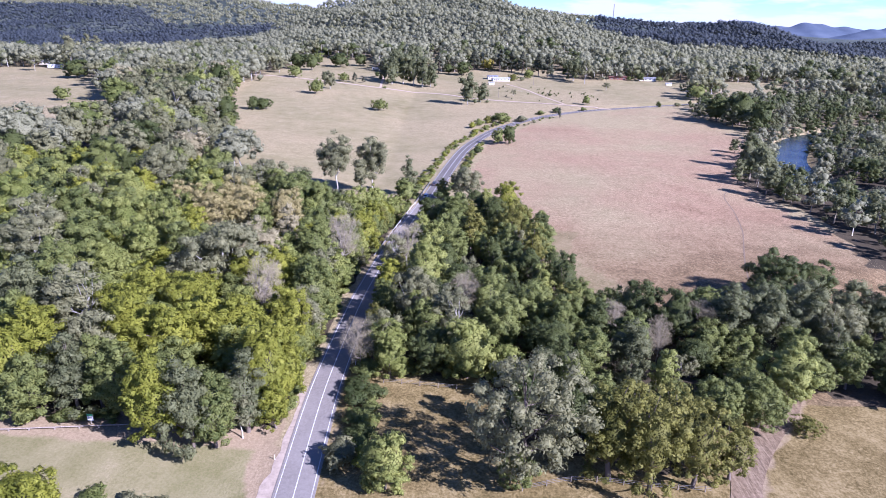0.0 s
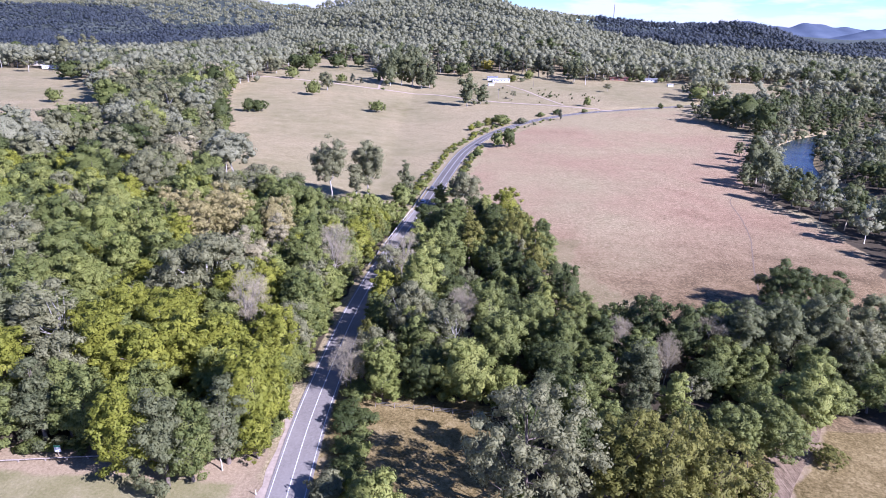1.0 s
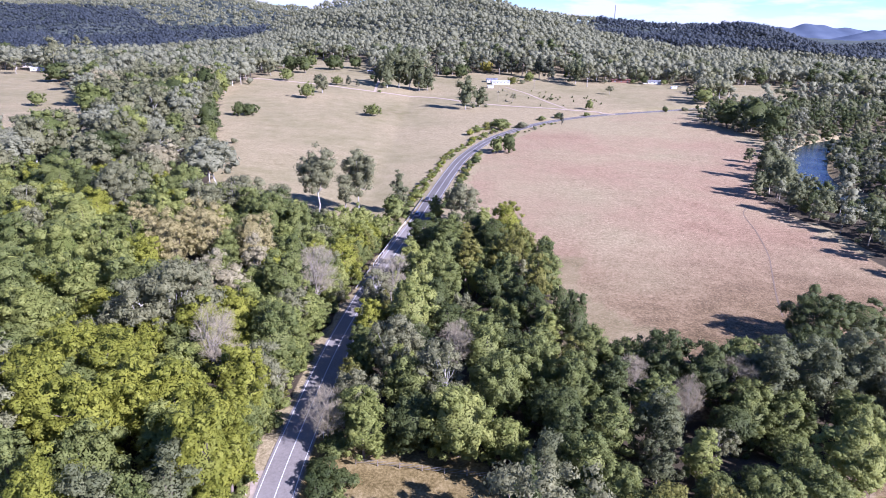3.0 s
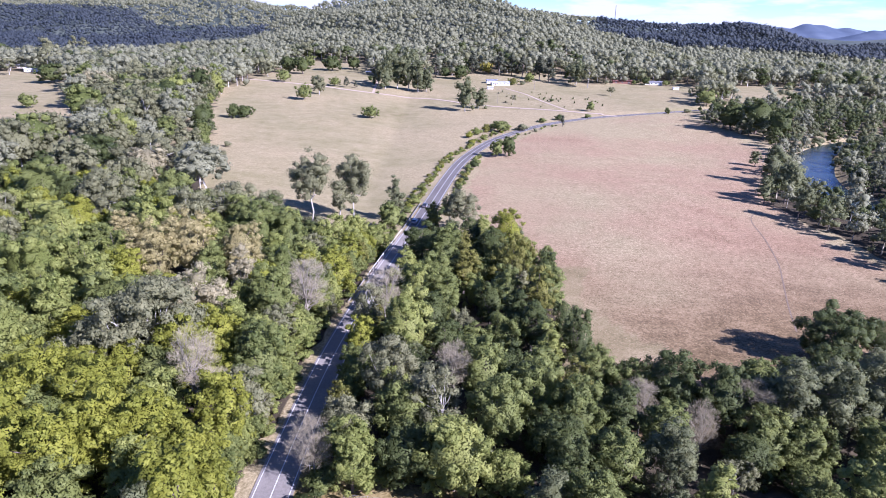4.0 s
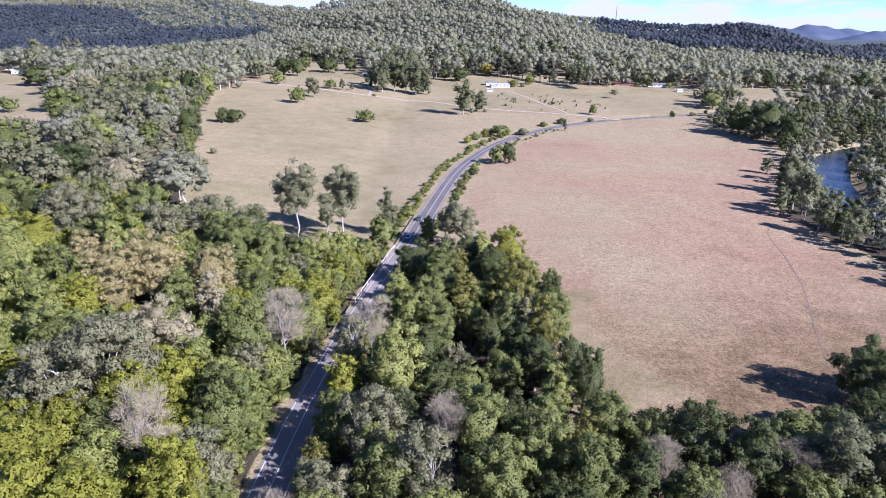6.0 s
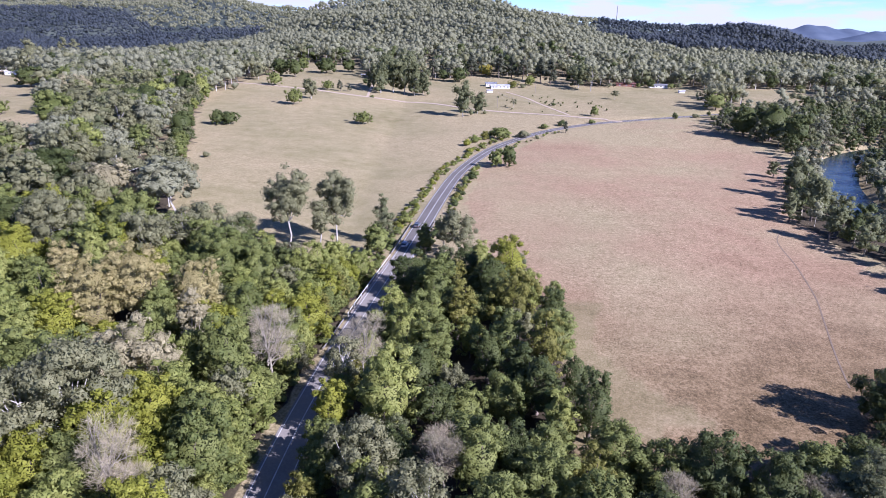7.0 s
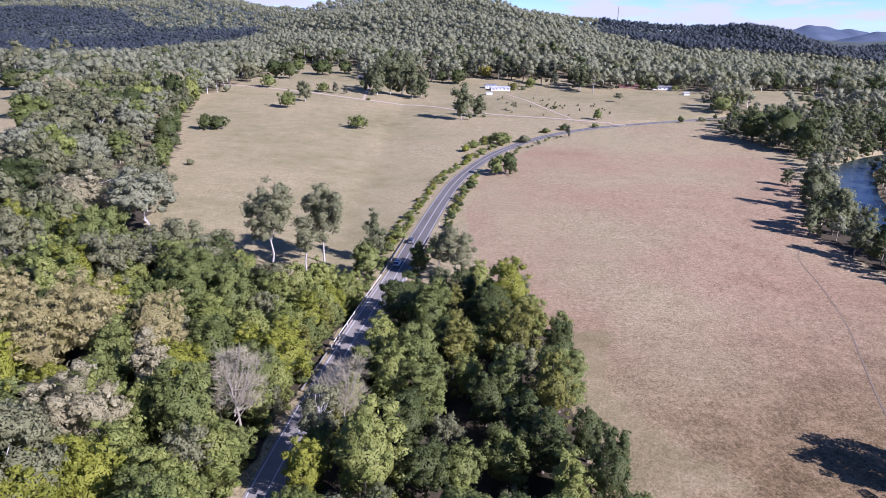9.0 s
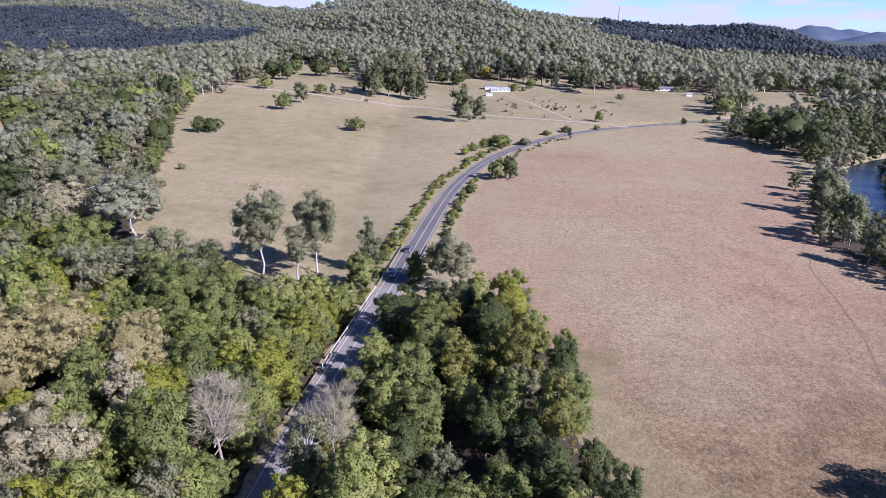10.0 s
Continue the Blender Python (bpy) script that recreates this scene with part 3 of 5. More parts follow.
LOOK = {
    "camphor": ("camphor_tree", "broad tree with dense bright olive green foliage", "tree"),
    "laurel": ("rainforest_tree", "rainforest tree with dense mid green crown", "tree"),
    "fig": ("fig_tree", "spreading tree with dense dark green crown", "tree"),
    "gum": ("gum_tree", "tall gum tree with pale trunk and airy grey-green crown", "tree"),
    "tallgum": ("gum_tree", "tall gum tree with full oval grey-olive crown", "tree"),
    "lowgum": ("gum_tree", "grey-green gum tree with low hanging crown", "tree"),
    "biggum": ("gum_tree", "large old gum tree with wide drooping grey-green crown", "tree"),
    "silky": ("silky_oak_tree", "tall tree with tan and golden flowering crown", "tree"),
    "vine": ("vine_covered_tree", "tree draped to the ground in light green vines", "tree"),
    "sheoak": ("she_oak_tree", "feathery grey-green she-oak with drooping needles", "tree"),
    "bare": ("leafless_tree", "nearly leafless grey tree with fine bare twigs", "tree"),
    "blossom": ("blossom_tree", "broad tree with pale tan withered blossom over its crown", "tree"),
    "pine": ("pine_tree", "dark green pine tree with narrow tiered crown", "tree"),
    "wattle": ("wattle_tree", "bushy olive green wattle tree, leafy to the ground", "tree"),
    "shrub": ("shrub", "low rounded green shrub beside the road", "shrub"),
    "yellow": ("yellow_tree", "small tree with bright yellow-green foliage", "tree"),
}


def clump_places(r, kind, n, cr, R):
    """Where the clumps of a crown sit: an uneven, lobed dome."""
    base = KINDS[kind][1]
    mid, half = (1 + base) / 2, (1 - base) / 2
    d = r.normal(size=(n * 3, 3))
    d /= np.linalg.norm(d, axis=1)[:, None]
    d = d[d[:, 2] > (-0.9 if kind in ("vine", "wattle", "shrub", "pine", "sheoak", "fig", "lowgum", "biggum") else -0.82)][:n]
    lob = r.normal(size=(10, 3))
    lob /= np.linalg.norm(lob, axis=1)[:, None]
    bulge = 0.70 + 0.36 * np.clip((d @ lob.T).max(1), 0, 1) ** 4
    deep = np.where(r.uniform(size=len(d)) < 0.3, r.uniform(0.4, 0.82, len(d)), r.uniform(0.9, 1.06, len(d)))
    q = d * (bulge * deep)[:, None]
    if kind not in ("gum", "tallgum", "bare", "silky"):      # skirts hang straight down
        s = np.clip(-d[:, 2], 0, 0.95)
        q[:, :2] *= ((1 - 0.25 * s) / np.sqrt(1 - s * s))[:, None]
    c = q * np.array([R - cr * 0.6, R - cr * 0.6, half - cr * 0.5])
    c[:, 2] += mid
    if kind in ("pine", "sheoak"):
        t = np.clip((c[:, 2] - base) / (1 - base), 0, 1)
        taper = (1.12 - 0.95 * t) if kind == "pine" else (1.1 - 0.62 * t)
        c[:, :2] *= taper[:, None] * 1.25
    if kind == "gum":
        c[:, 2] = np.where(c[:, 2] < mid - 0.2, c[:, 2] + 0.1, c[:, 2])
    return c


def make_kind(kind, seed, detail=1.0, broad=0.0):
    """Trunk and crown meshes of one tree, 1 high."""
    r = np.random.default_rng(seed)
    R, base, n, cr, sp, size, fill, skin, droop = KINDS[kind]
    if broad:
        n, cr, R = int(n * min(1.25, max(0.7, broad / R))), cr * min(1.3, max(0.85, broad / R)), broad
    fn, fs, fz, fc = LEVELS[detail]
    n, sp, size, cr = max(2, round(n * fn)), max(4, round(sp * fs)), size * fz, cr * fc
    if n < 7:
        a = r.uniform(0, 6.28) + np.arange(n) * 6.28 / n
        c = np.column_stack([np.cos(a) * R * 0.55, np.sin(a) * R * 0.55, 0.62 + r.uniform(-0.14, 0.2, n)])
    else:
        c = clump_places(r, kind, n, cr, R)
    rad = cr * r.uniform(0.7, 1.3, len(c))
    v, facing = sprays(r, c, rad, sp, size, 0.3, droop, 30.0 if kind == "bare" else 1.5, kind == "bare")
    f = np.arange(len(v)).reshape(-1, 4)
    pieces = [(v, f)]
    if fill:
        pieces.append(lobes(r, c, rad * fill * (1.0 if detail > 0.5 else 0.86)))
        per = len(pieces[1][0]) // len(c)
        facing = np.vstack([facing, pieces[1][0] - np.repeat(c, per, 0)])
    if kind in DENSE and detail > 0.3:
        pieces.append(heart(r, R, base, DENSE[kind], DENSE[kind] + 0.06))
    crown = joined(pieces)
    middle = np.array([0, 0, 0.35 + 0.3 * base])
    out = (crown[0] - middle) / (R, R, 0.55)
    facing = np.vstack([facing, out[len(facing):]])
    facing = facing / (np.linalg.norm(facing, axis=1)[:, None] + 1e-9) + (0.2 if detail > 0.3 else 0.4) * out / (np.linalg.norm(out, axis=1)[:, None] + 1e-9)
    crown = (*crown, facing / (np.linalg.norm(facing, axis=1)[:, None] + 1e-9))
    bend = r.normal(0, 0.02, (5, 2)).cumsum(0)
    hh = np.linspace(-0.03, 0.72 if kind not in ("pine",) else 0.95, 5)
    spine = np.column_stack([bend, hh])
    thick = {"fig": 0.024, "camphor": 0.020, "biggum": 0.013, "gum": 0.012, "tallgum": 0.012, "lowgum": 0.013, "bare": 0.012}.get(kind, 0.019)
    low = detail < 0.3
    limbs = [stick(spine[[0, 2, 4]], thick * np.array([1.2, 0.8, 0.3]), 4) if low else stick(spine, thick * np.array([1.25, 0.95, 0.8, 0.6, 0.3]), 6)]
    pick = r.permutation(len(c))[: {"bare": 26, "gum": 16, "silky": 9, "biggum": 16}.get(kind, 6) // (7 if low else 1)]
    for j in pick:
        t = r.uniform(0.42, 0.9)
        s = np.array([np.interp(t * hh[-1], hh, spine[:, a]) for a in range(3)])
        if c[j][2] < s[2] - 0.05:
            s[2] = max(base * 0.9, c[j][2] - 0.12)
        m = (s + c[j]) / 2 + np.array([0, 0, -0.03]) + r.normal(0, 0.015, 3)
        limbs.append(stick([s, c[j]], [thick * 0.5, thick * 0.15], 3) if low else stick([s, m, c[j]], [thick * 0.42, thick * 0.3, thick * 0.1], 4))
        if kind == "bare" and not low:
            for _ in range(5):
                e = c[j] + r.normal(0, 0.055, 3) + np.array([0, 0, 0.05])
                b = m + (c[j] - m) * r.uniform(0.1, 0.9)
                limbs.append(stick([b, (b + e) / 2 + r.normal(0, 0.01, 3), e], [0.0018, 0.0013, 0.0008], 3))
    return joined(limbs), crown


SHAPES = (0.20, 0.30, 0.42, 0.60)
STOCK = {}


def model(kind, shape, detail, variant, tone=""):
    """The trunk and crown meshes of one model tree, made when first asked for."""
    key = (kind, shape, detail, variant, tone)
    if key not in STOCK:
        shape_of = "wattle" if kind == "yellow" else kind
        (tv, tf), (cv, cf, cn) = make_kind(shape_of, 100 * list(KINDS).index(shape_of) + 10 * int(10 * shape) + variant, detail, shape)
        leaf = (LEAF if detail > 0.5 else LEAF_FAR)[tone or {"lowgum": "gum", "biggum": "gum", "tallgum": "gum", "shrub": "wattle"}.get(kind, kind)]
        crown = quads("crown", cv, cf, [leaf], None, cn if kind != "bare" else None)
        STOCK[key] = (quads("trunk", tv, tf, [BARK[KINDS[shape_of][7]]]), crown)
    return STOCK[key]


planted = []


def tree(kind, x, y, h, r=0.0, tone="", sink=0.0, group="", label=""):
    """One tree with its trunk and its crown; h: height, r: crown radius."""
    pick = random.Random(int(x * 37 + y * 101))
    r = r or h * 0.3
    shape = 0.62 if kind == "shrub" else min(SHAPES, key=lambda s: abs(math.log(s * h / r)))
    detail = 0.68 if kind == "shrub" else 1.0 if y < 158 else 0.68 if y < 262 or (y < 310 and x < 20 and h > 15) else 0.42
    tm, cm = model(kind, shape, detail, pick.randrange(3), tone)
    name, words, cat = LOOK[kind]
    base = new(name)
    wide = r / shape
    z = float(land(np.array([x]), np.array([y]))[0])
    base.matrix_world = Matrix.LocRotScale((x, y, z - sink), Euler((0, 0, pick.uniform(0, 6.28))), (wide * 1.12, wide * 1.12, h * 1.06))
    for nm, m in (("trunk", tm), ("crown", cm)):
        ob = new(nm, m)
        ob.parent = base
    planted.append((x, y, r))
    return tagged(base, label or words, cat, group or "trees of the valley")


# ---------------------------------------------------------------- trees

# front of the western wood, along the lawn
tree("sheoak", -44.3, 94.2, 17.7, 4.7)
tree("laurel", -40.4, 96.2, 14.7, 4.1)
tree("sheoak", -36.7, 101.6, 17.4, 3.9)
tree("camphor", -50.3, 94.7, 18.1, 4.9)
tree("laurel", -60.4, 101.5, 15.2, 4.7)
tree("sheoak", -68.7, 101.5, 15.5, 5.2)
tree("laurel", -75.5, 99.5, 13.1, 5.1)
tree("camphor", -34.0, 106.4, 22.4, 5.2)
tree("gum", -37.1, 99.3, 9.3, 2.8)
tree("camphor", -32.0, 103.0, 10.5, 3.3)
tree("laurel", -35.6, 103.8, 9.0, 3.2)

# the bright camphor stand and the trees round it
tree("camphor", -54.8, 113.9, 19.0, 5.9)
tree("camphor", -62.3, 115.5, 19.0, 5.7)
tree("camphor", -50.0, 120.2, 20.0, 6.0)
tree("camphor", -42.8, 119.6, 19.0, 5.9)
tree("camphor", -35.6, 117.7, 17.0, 5.4)
tree("camphor", -57.0, 128.6, 20.0, 6.3)
tree("camphor", -66.2, 130.4, 20.0, 5.8)
tree("camphor", -68.7, 121.4, 19.0, 5.0)
tree("camphor", -34.6, 128.7, 18.0, 5.3)
tree("camphor", -49.2, 148.9, 19.0, 6.0)
tree("camphor", -44.1, 155.3, 18.0, 5.4)
tree("camphor", -79.0, 109.2, 18.0, 5.7)
tree("camphor", -80.4, 102.3, 18.0, 4.7)
tree("camphor", -31.6, 112.6, 15.0, 4.0)
tree("camphor", -57.5, 141.5, 15.0, 4.6)
tree("laurel", -50.5, 141.5, 14.0, 4.4)
tree("bare", -41.6, 137.8, 20.5, 4.0)
tree("gum", -55.5, 152.0, 25.0, 9.5)
tree("gum", -60.9, 146.5, 22.0, 6.5)
tree("gum", -76.9, 121.0, 21.0, 7.4)
tree("sheoak", -89.9, 123.7, 21.0, 6.3)
tree("laurel", -33.3, 148.0, 18.0, 5.4)
tree("gum", -32.5, 133.0, 17.0, 4.2)
tree("laurel", -92.9, 154.6, 21.0, 8.1)
tree("gum", -102.0, 148.3, 22.0, 7.7)
tree("laurel", -89.8, 134.7, 21.0, 6.0)
tree("vine", -82.9, 145.6, 19.0, 5.6)
tree("vine", -79.9, 159.1, 19.0, 5.1)
tree("vine", -131.5, 187.2, 21.0, 9.0)
tree("vine", -94.6, 175.9, 20.0, 7.9)
tree("laurel", -107.9, 176.9, 21.0, 7.6)
tree("gum", -113.7, 168.1, 21.0, 7.2)
tree("laurel", -69.2, 162.5, 19.0, 6.5)
tree("laurel", -65.0, 104.5, 15.0, 4.1)
tree("laurel", -86.1, 115.4, 18.0, 5.1)
tree("gum", -68.7, 109.9, 17.0, 5.0)

# tall and flowering trees further in
tree("fig", -144.2, 297.0, 21.0, 10.9)
tree("gum", -105.7, 233.0, 23.0, 9.4)
tree("vine", -83.1, 213.7, 22.0, 4.1)
tree("laurel", -91.7, 248.1, 20.0, 7.1)
tree("gum", -77.5, 229.8, 21.0, 6.6)
tree("silky", -72.5, 190.5, 21.5, 6.9)
tree("silky", -65.0, 196.5, 23.5, 7.0)
tree("silky", -50.6, 194.5, 22.5, 5.8)
tree("laurel", -57.5, 184.0, 14.5, 4.8)
tree("blossom", -53.5, 167.5, 19.0, 8.2)
tree("blossom", -47.3, 183.1, 19.0, 3.8)
tree("laurel", -37.5, 173.6, 20.0, 5.8)
tree("bare", -30.0, 179.9, 20.0, 4.8)
tree("vine", -42.3, 160.2, 17.0, 4.9)
tree("gum", -33.1, 163.5, 16.0, 4.1)
tree("vine", -29.8, 166.0, 15.0, 3.4)
tree("gum", -70.3, 258.8, 19.0, 7.9)
tree("laurel", -54.4, 228.2, 18.0, 6.9)
tree("laurel", -45.1, 222.9, 17.0, 6.4)
tree("laurel", -131.3, 242.1, 21.0, 9.1)
tree("vine", -102.9, 201.9, 20.0, 6.8)
tree("laurel", -96.2, 181.1, 20.0, 6.0)
tree("vine", -88.1, 181.4, 19.0, 5.3)
tree("vine", -79.7, 189.2, 19.0, 4.7)
tree("vine", -78.3, 174.0, 19.0, 5.0)
tree("gum", -127.0, 319.2, 19.0, 14.3)
tree("gum", -103.2, 307.5, 17.0, 10.0)
tree("laurel", -62.3, 166.1, 18.0, 4.1)
tree("laurel", -54.9, 221.4, 18.0, 7.2)
tree("gum", -69.7, 236.8, 19.0, 5.7)
tree("vine", -80.2, 217.1, 19.0, 4.5)
tree("laurel", -98.5, 266.3, 18.0, 7.7)
tree("gum", -59.0, 241.7, 17.0, 5.0)
tree("vine", -35.5, 209.2, 14.0, 4.3)
tree("vine", -30.1, 214.7, 13.0, 5.5)
tree("vine", -25.5, 227.2, 12.0, 5.7)
tree("vine", -35.9, 230.7, 13.0, 5.0)
tree("vine", -20.8, 248.4, 10.0, 5.6)
tree("vine", -28.0, 249.5, 11.0, 5.3)
tree("laurel", -16.3, 262.9, 11.0, 5.0)
tree("gum", -119.6, 297.5, 20.0, 13.4)
tree("gum", -99.6, 296.4, 17.0, 10.0)
tree("gum", -127.6, 281.3, 18.0, 7.2)
tree("laurel", -3.2, 135.1, 13.0, 5.1)
tree("fig", 0.8, 138.6, 12.0, 4.3)
tree("vine", -5.8, 140.8, 12.0, 3.6)

# tall gums at the end of the west pasture
tree("tallgum", -46.4, 265.4, 27.0, 7.4)
tree("tallgum", -30.9, 273.7, 25.9, 6.9)
tree("tallgum", -35.9, 265.1, 18.0, 4.0)
tree("sheoak", -15.6, 276.6, 18.1, 3.6)

# beside the road on the field side
tree("gum", 10.4, 261.8, 16.7, 7.0)
tree("gum", 5.7, 262.8, 14.7, 3.7)
tree("laurel", -0.7, 267.5, 10.3, 3.1)
tree("fig", 41.5, 406.8, 11.6, 4.6)
tree("laurel", 34.1, 403.5, 10.0, 3.9)
tree("laurel", 43.5, 491.8, 8.5, 6.4)

# creek wood east of the road
tree("camphor", 24.7, 232.9, 17.0, 5.9)
tree("wattle", 24.1, 209.0, 17.0, 6.5)
tree("wattle", 28.6, 186.0, 16.0, 4.2)
tree("laurel", 3.5, 224.4, 17.0, 5.6)
tree("fig", -3.5, 233.5, 15.0, 6.2)
tree("laurel", 1.8, 203.1, 18.0, 4.9)
tree("wattle", 9.9, 207.0, 17.0, 4.0)
tree("vine", -3.0, 192.3, 16.0, 4.5)
tree("vine", -7.8, 208.5, 13.0, 2.9)
tree("fig", 19.5, 224.2, 15.0, 5.1)
tree("laurel", 20.2, 191.7, 14.0, 4.2)
tree("fig", 15.9, 186.7, 13.0, 3.7)
tree("laurel", 3.9, 187.0, 17.0, 3.9)
tree("bare", -11.0, 181.7, 17.0, 4.9)
tree("vine", -5.1, 164.6, 19.0, 6.0)
tree("gum", -14.6, 175.5, 15.0, 3.9)
tree("camphor", -15.3, 164.9, 12.0, 3.9)
tree("bare", 6.1, 145.2, 17.0, 3.0)
tree("gum", -7.1, 144.1, 16.0, 5.8)
tree("laurel", 11.4, 147.2, 17.0, 4.9)
tree("laurel", 35.9, 153.0, 16.0, 5.1)
tree("fig", 34.4, 164.6, 15.0, 4.1)
tree("vine", 27.8, 163.7, 15.0, 3.4)
tree("laurel", 18.7, 173.0, 13.0, 4.9)
tree("fig", 25.7, 173.5, 15.0, 4.9)
tree("laurel", 30.8, 190.9, 16.0, 5.4)
tree("fig", 17.0, 149.8, 13.0, 4.1)
tree("laurel", 24.0, 152.4, 13.0, 4.4)
tree("bare", 42.5, 141.0, 14.0, 2.8)
tree("laurel", 42.0, 149.0, 13.5, 5.2)
tree("laurel", 66.0, 146.5, 12.5, 5.0)
tree("fig", 74.5, 149.0, 12.0, 4.6)
tree("fig", 85.0, 153.0, 12.5, 5.0)
tree("bare", -18.2, 123.9, 13.0, 3.6)
tree("vine", -11.3, 122.6, 14.0, 4.2)
tree("vine", 6.2, 122.7, 15.0, 6.4)
tree("fig", -2.7, 124.7, 12.0, 5.0)
tree("gum", 2.3, 135.8, 16.0, 5.3)
tree("laurel", 13.6, 133.9, 15.0, 5.6)
tree("fig", 49.9, 147.3, 16.0, 6.0)
tree("fig", 58.3, 142.3, 15.0, 5.6)
tree("sheoak", 69.5, 139.7, 17.0, 6.0)
tree("sheoak", 78.4, 139.4, 17.0, 6.6)
tree("sheoak", 91.1, 143.1, 17.0, 6.7)
tree("sheoak", 105.9, 149.8, 17.0, 7.0)
tree("gum", 96.2, 138.8, 17.0, 6.3)
tree("sheoak", 112.1, 147.2, 17.0, 5.8)
tree("laurel", 63.4, 134.0, 13.0, 5.6)
tree("laurel", 70.1, 132.4, 12.0, 5.0)
tree("vine", 72.6, 115.4, 13.0, 5.6)
tree("laurel", 62.1, 105.4, 11.0, 4.6)
tree("laurel", 53.9, 105.3, 11.0, 4.4)
tree("vine", 46.6, 115.8, 12.0, 2.8)
tree("sheoak", 41.7, 123.2, 14.0, 4.7)
tree("bare", 51.9, 135.6, 13.0, 3.5)
tree("bare", 63.0, 139.6, 14.0, 3.3)
tree("laurel", 21.9, 141.7, 14.0, 5.6)
tree("laurel", 29.1, 135.7, 14.0, 5.4)
tree("laurel", 33.1, 123.0, 13.0, 4.4)
tree("fig", 24.9, 125.5, 13.0, 5.0)
tree("fig", 95.5, 169.0, 13.5, 8.0)
tree("fig", 107.5, 169.5, 11.5, 5.6)

# the big gum and the wattles by the paddock
tree("biggum", 15.1, 88.0, 25.5, 9.8)
tree("wattle", 29.1, 89.9, 19.7, 4.5)
tree("wattle", 35.3, 87.4, 19.8, 5.0)
tree("wattle", 43.3, 88.3, 16.7, 4.8)
tree("wattle", 50.3, 90.1, 12.3, 3.9)
tree("laurel", 13.2, 88.3, 6.6, 3.5)
tree("wattle", 34.6, 97.6, 15.8, 4.8)
tree("wattle", 43.0, 97.6, 13.5, 4.8)
tree("vine", -9.5, 87.4, 10.6, 4.4)
tree("wattle", 71.1, 104.1, 3.4, 2.9)
tree("camphor", -62.4, 74.2, 8.3, 6.7)

# lone trees and groves of the pastures
tree("laurel", -54.4, 529.7, 9.2, 7.3)
tree("laurel", -117.6, 589.6, 13.5, 7.2)
tree("lowgum", -110.7, 628.8, 16.4, 6.6)
tree("sheoak", -122.6, 663.4, 13.3, 4.3)
tree("laurel", -159.9, 698.1, 12.8, 7.9)
tree("lowgum", -185.6, 735.3, 16.8, 9.6)
tree("fig", -175.6, 786.4, 18.6, 10.3)
tree("fig", -158.3, 780.5, 19.2, 8.9)
tree("laurel", -166.3, 860.4, 15.9, 8.4)
tree("fig", -133.9, 834.9, 18.5, 12.3)
tree("fig", -111.0, 856.8, 14.5, 8.4)
tree("fig", -173.6, 975.1, 11.3, 6.4)
tree("laurel", -108.3, 693.7, 9.0, 6.2)
tree("pine", -96.2, 692.2, 10.2, 3.4)
tree("pine", -86.9, 693.5, 6.5, 2.3)
tree("fig", -78.5, 754.6, 6.4, 3.1)
tree("lowgum", -57.5, 705.6, 36.2, 9.2, "sheoak", 3.5)
tree("lowgum", -46.7, 715.4, 39.9, 10.5, "sheoak", 3.5)
tree("lowgum", -34.9, 713.5, 41.5, 10.5, "sheoak", 3.5)
tree("lowgum", -23.1, 710.0, 38.1, 9.3, "sheoak", 3.5)
tree("lowgum", -14.5, 711.1, 28.4, 7.0, "sheoak", 3.5)
tree("lowgum", -67.9, 734.2, 26.3, 7.2, "sheoak", 3.5)
tree("lowgum", -59.3, 798.0, 31.9, 11.7, "sheoak")
tree("lowgum", -36.9, 804.6, 35.9, 11.8, "sheoak")
tree("lowgum", 21.1, 590.2, 31.7, 8.6, "sheoak", 3.5)
tree("lowgum", 34.5, 607.3, 20.8, 6.9, "sheoak", 3.5)
tree("fig", 19.9, 664.6, 5.2, 2.2)
tree("pine", -7.6, 830.5, 24.5, 6.8)
tree("fig", 4.6, 822.4, 12.7, 6.1)
tree("fig", 22.6, 814.0, 16.9, 9.3)
tree("yellow", 55.2, 860.4, 14.6, 8.4)
tree("wattle", 80.9, 776.3, 8.3, 7.0)
tree("vine", 101.1, 796.4, 11.1, 5.9)
tree("pine", 71.6, 844.4, 26.8, 7.6)
tree("pine", 85.7, 847.1, 26.9, 7.6)
tree("pine", 99.0, 841.4, 26.1, 7.6)
tree("pine", 117.2, 823.5, 28.7, 8.1)
tree("pine", 126.8, 811.1, 27.6, 8.0)
tree("pine", 37.6, 858.9, 26.5, 8.4)
tree("lowgum", 154.2, 787.5, 26.7, 11.0, "sheoak")
tree("gum", 163.2, 762.7, 27.2, 8.1)
tree("gum", 67.5, 640.6, 8.0, 2.6)
tree("laurel", 131.2, 599.0, 8.8, 3.9)
tree("gum", 174.1, 702.6, 8.7, 4.0)
tree("pine", 93.0, 519.8, 9.0, 1.7)
tree("fig", 238.0, 800.0, 9.5, 5.4)
tree("laurel", 262.0, 799.0, 6.5, 4.6)
tree("lowgum", 270.0, 797.0, 8.0, 4.4)
tree("laurel", 226.0, 803.0, 5.0, 3.6)
tree("laurel", 250.6, 644.8, 14.7, 10.5)
tree("gum", 247.0, 663.4, 16.8, 8.7)
tree("pine", 295.1, 693.6, 14.1, 3.4)
tree("fig", 386.0, 822.4, 12.7, 5.4)
tree("laurel", 405.6, 796.2, 8.5, 5.9)
tree("fig", -136.6, 484.6, 8.7, 6.6)
tree("fig", -142.8, 479.5, 9.9, 4.6)

# old gums by the western houses
tree("lowgum", -427.8, 756.8, 34.0, 13.5)
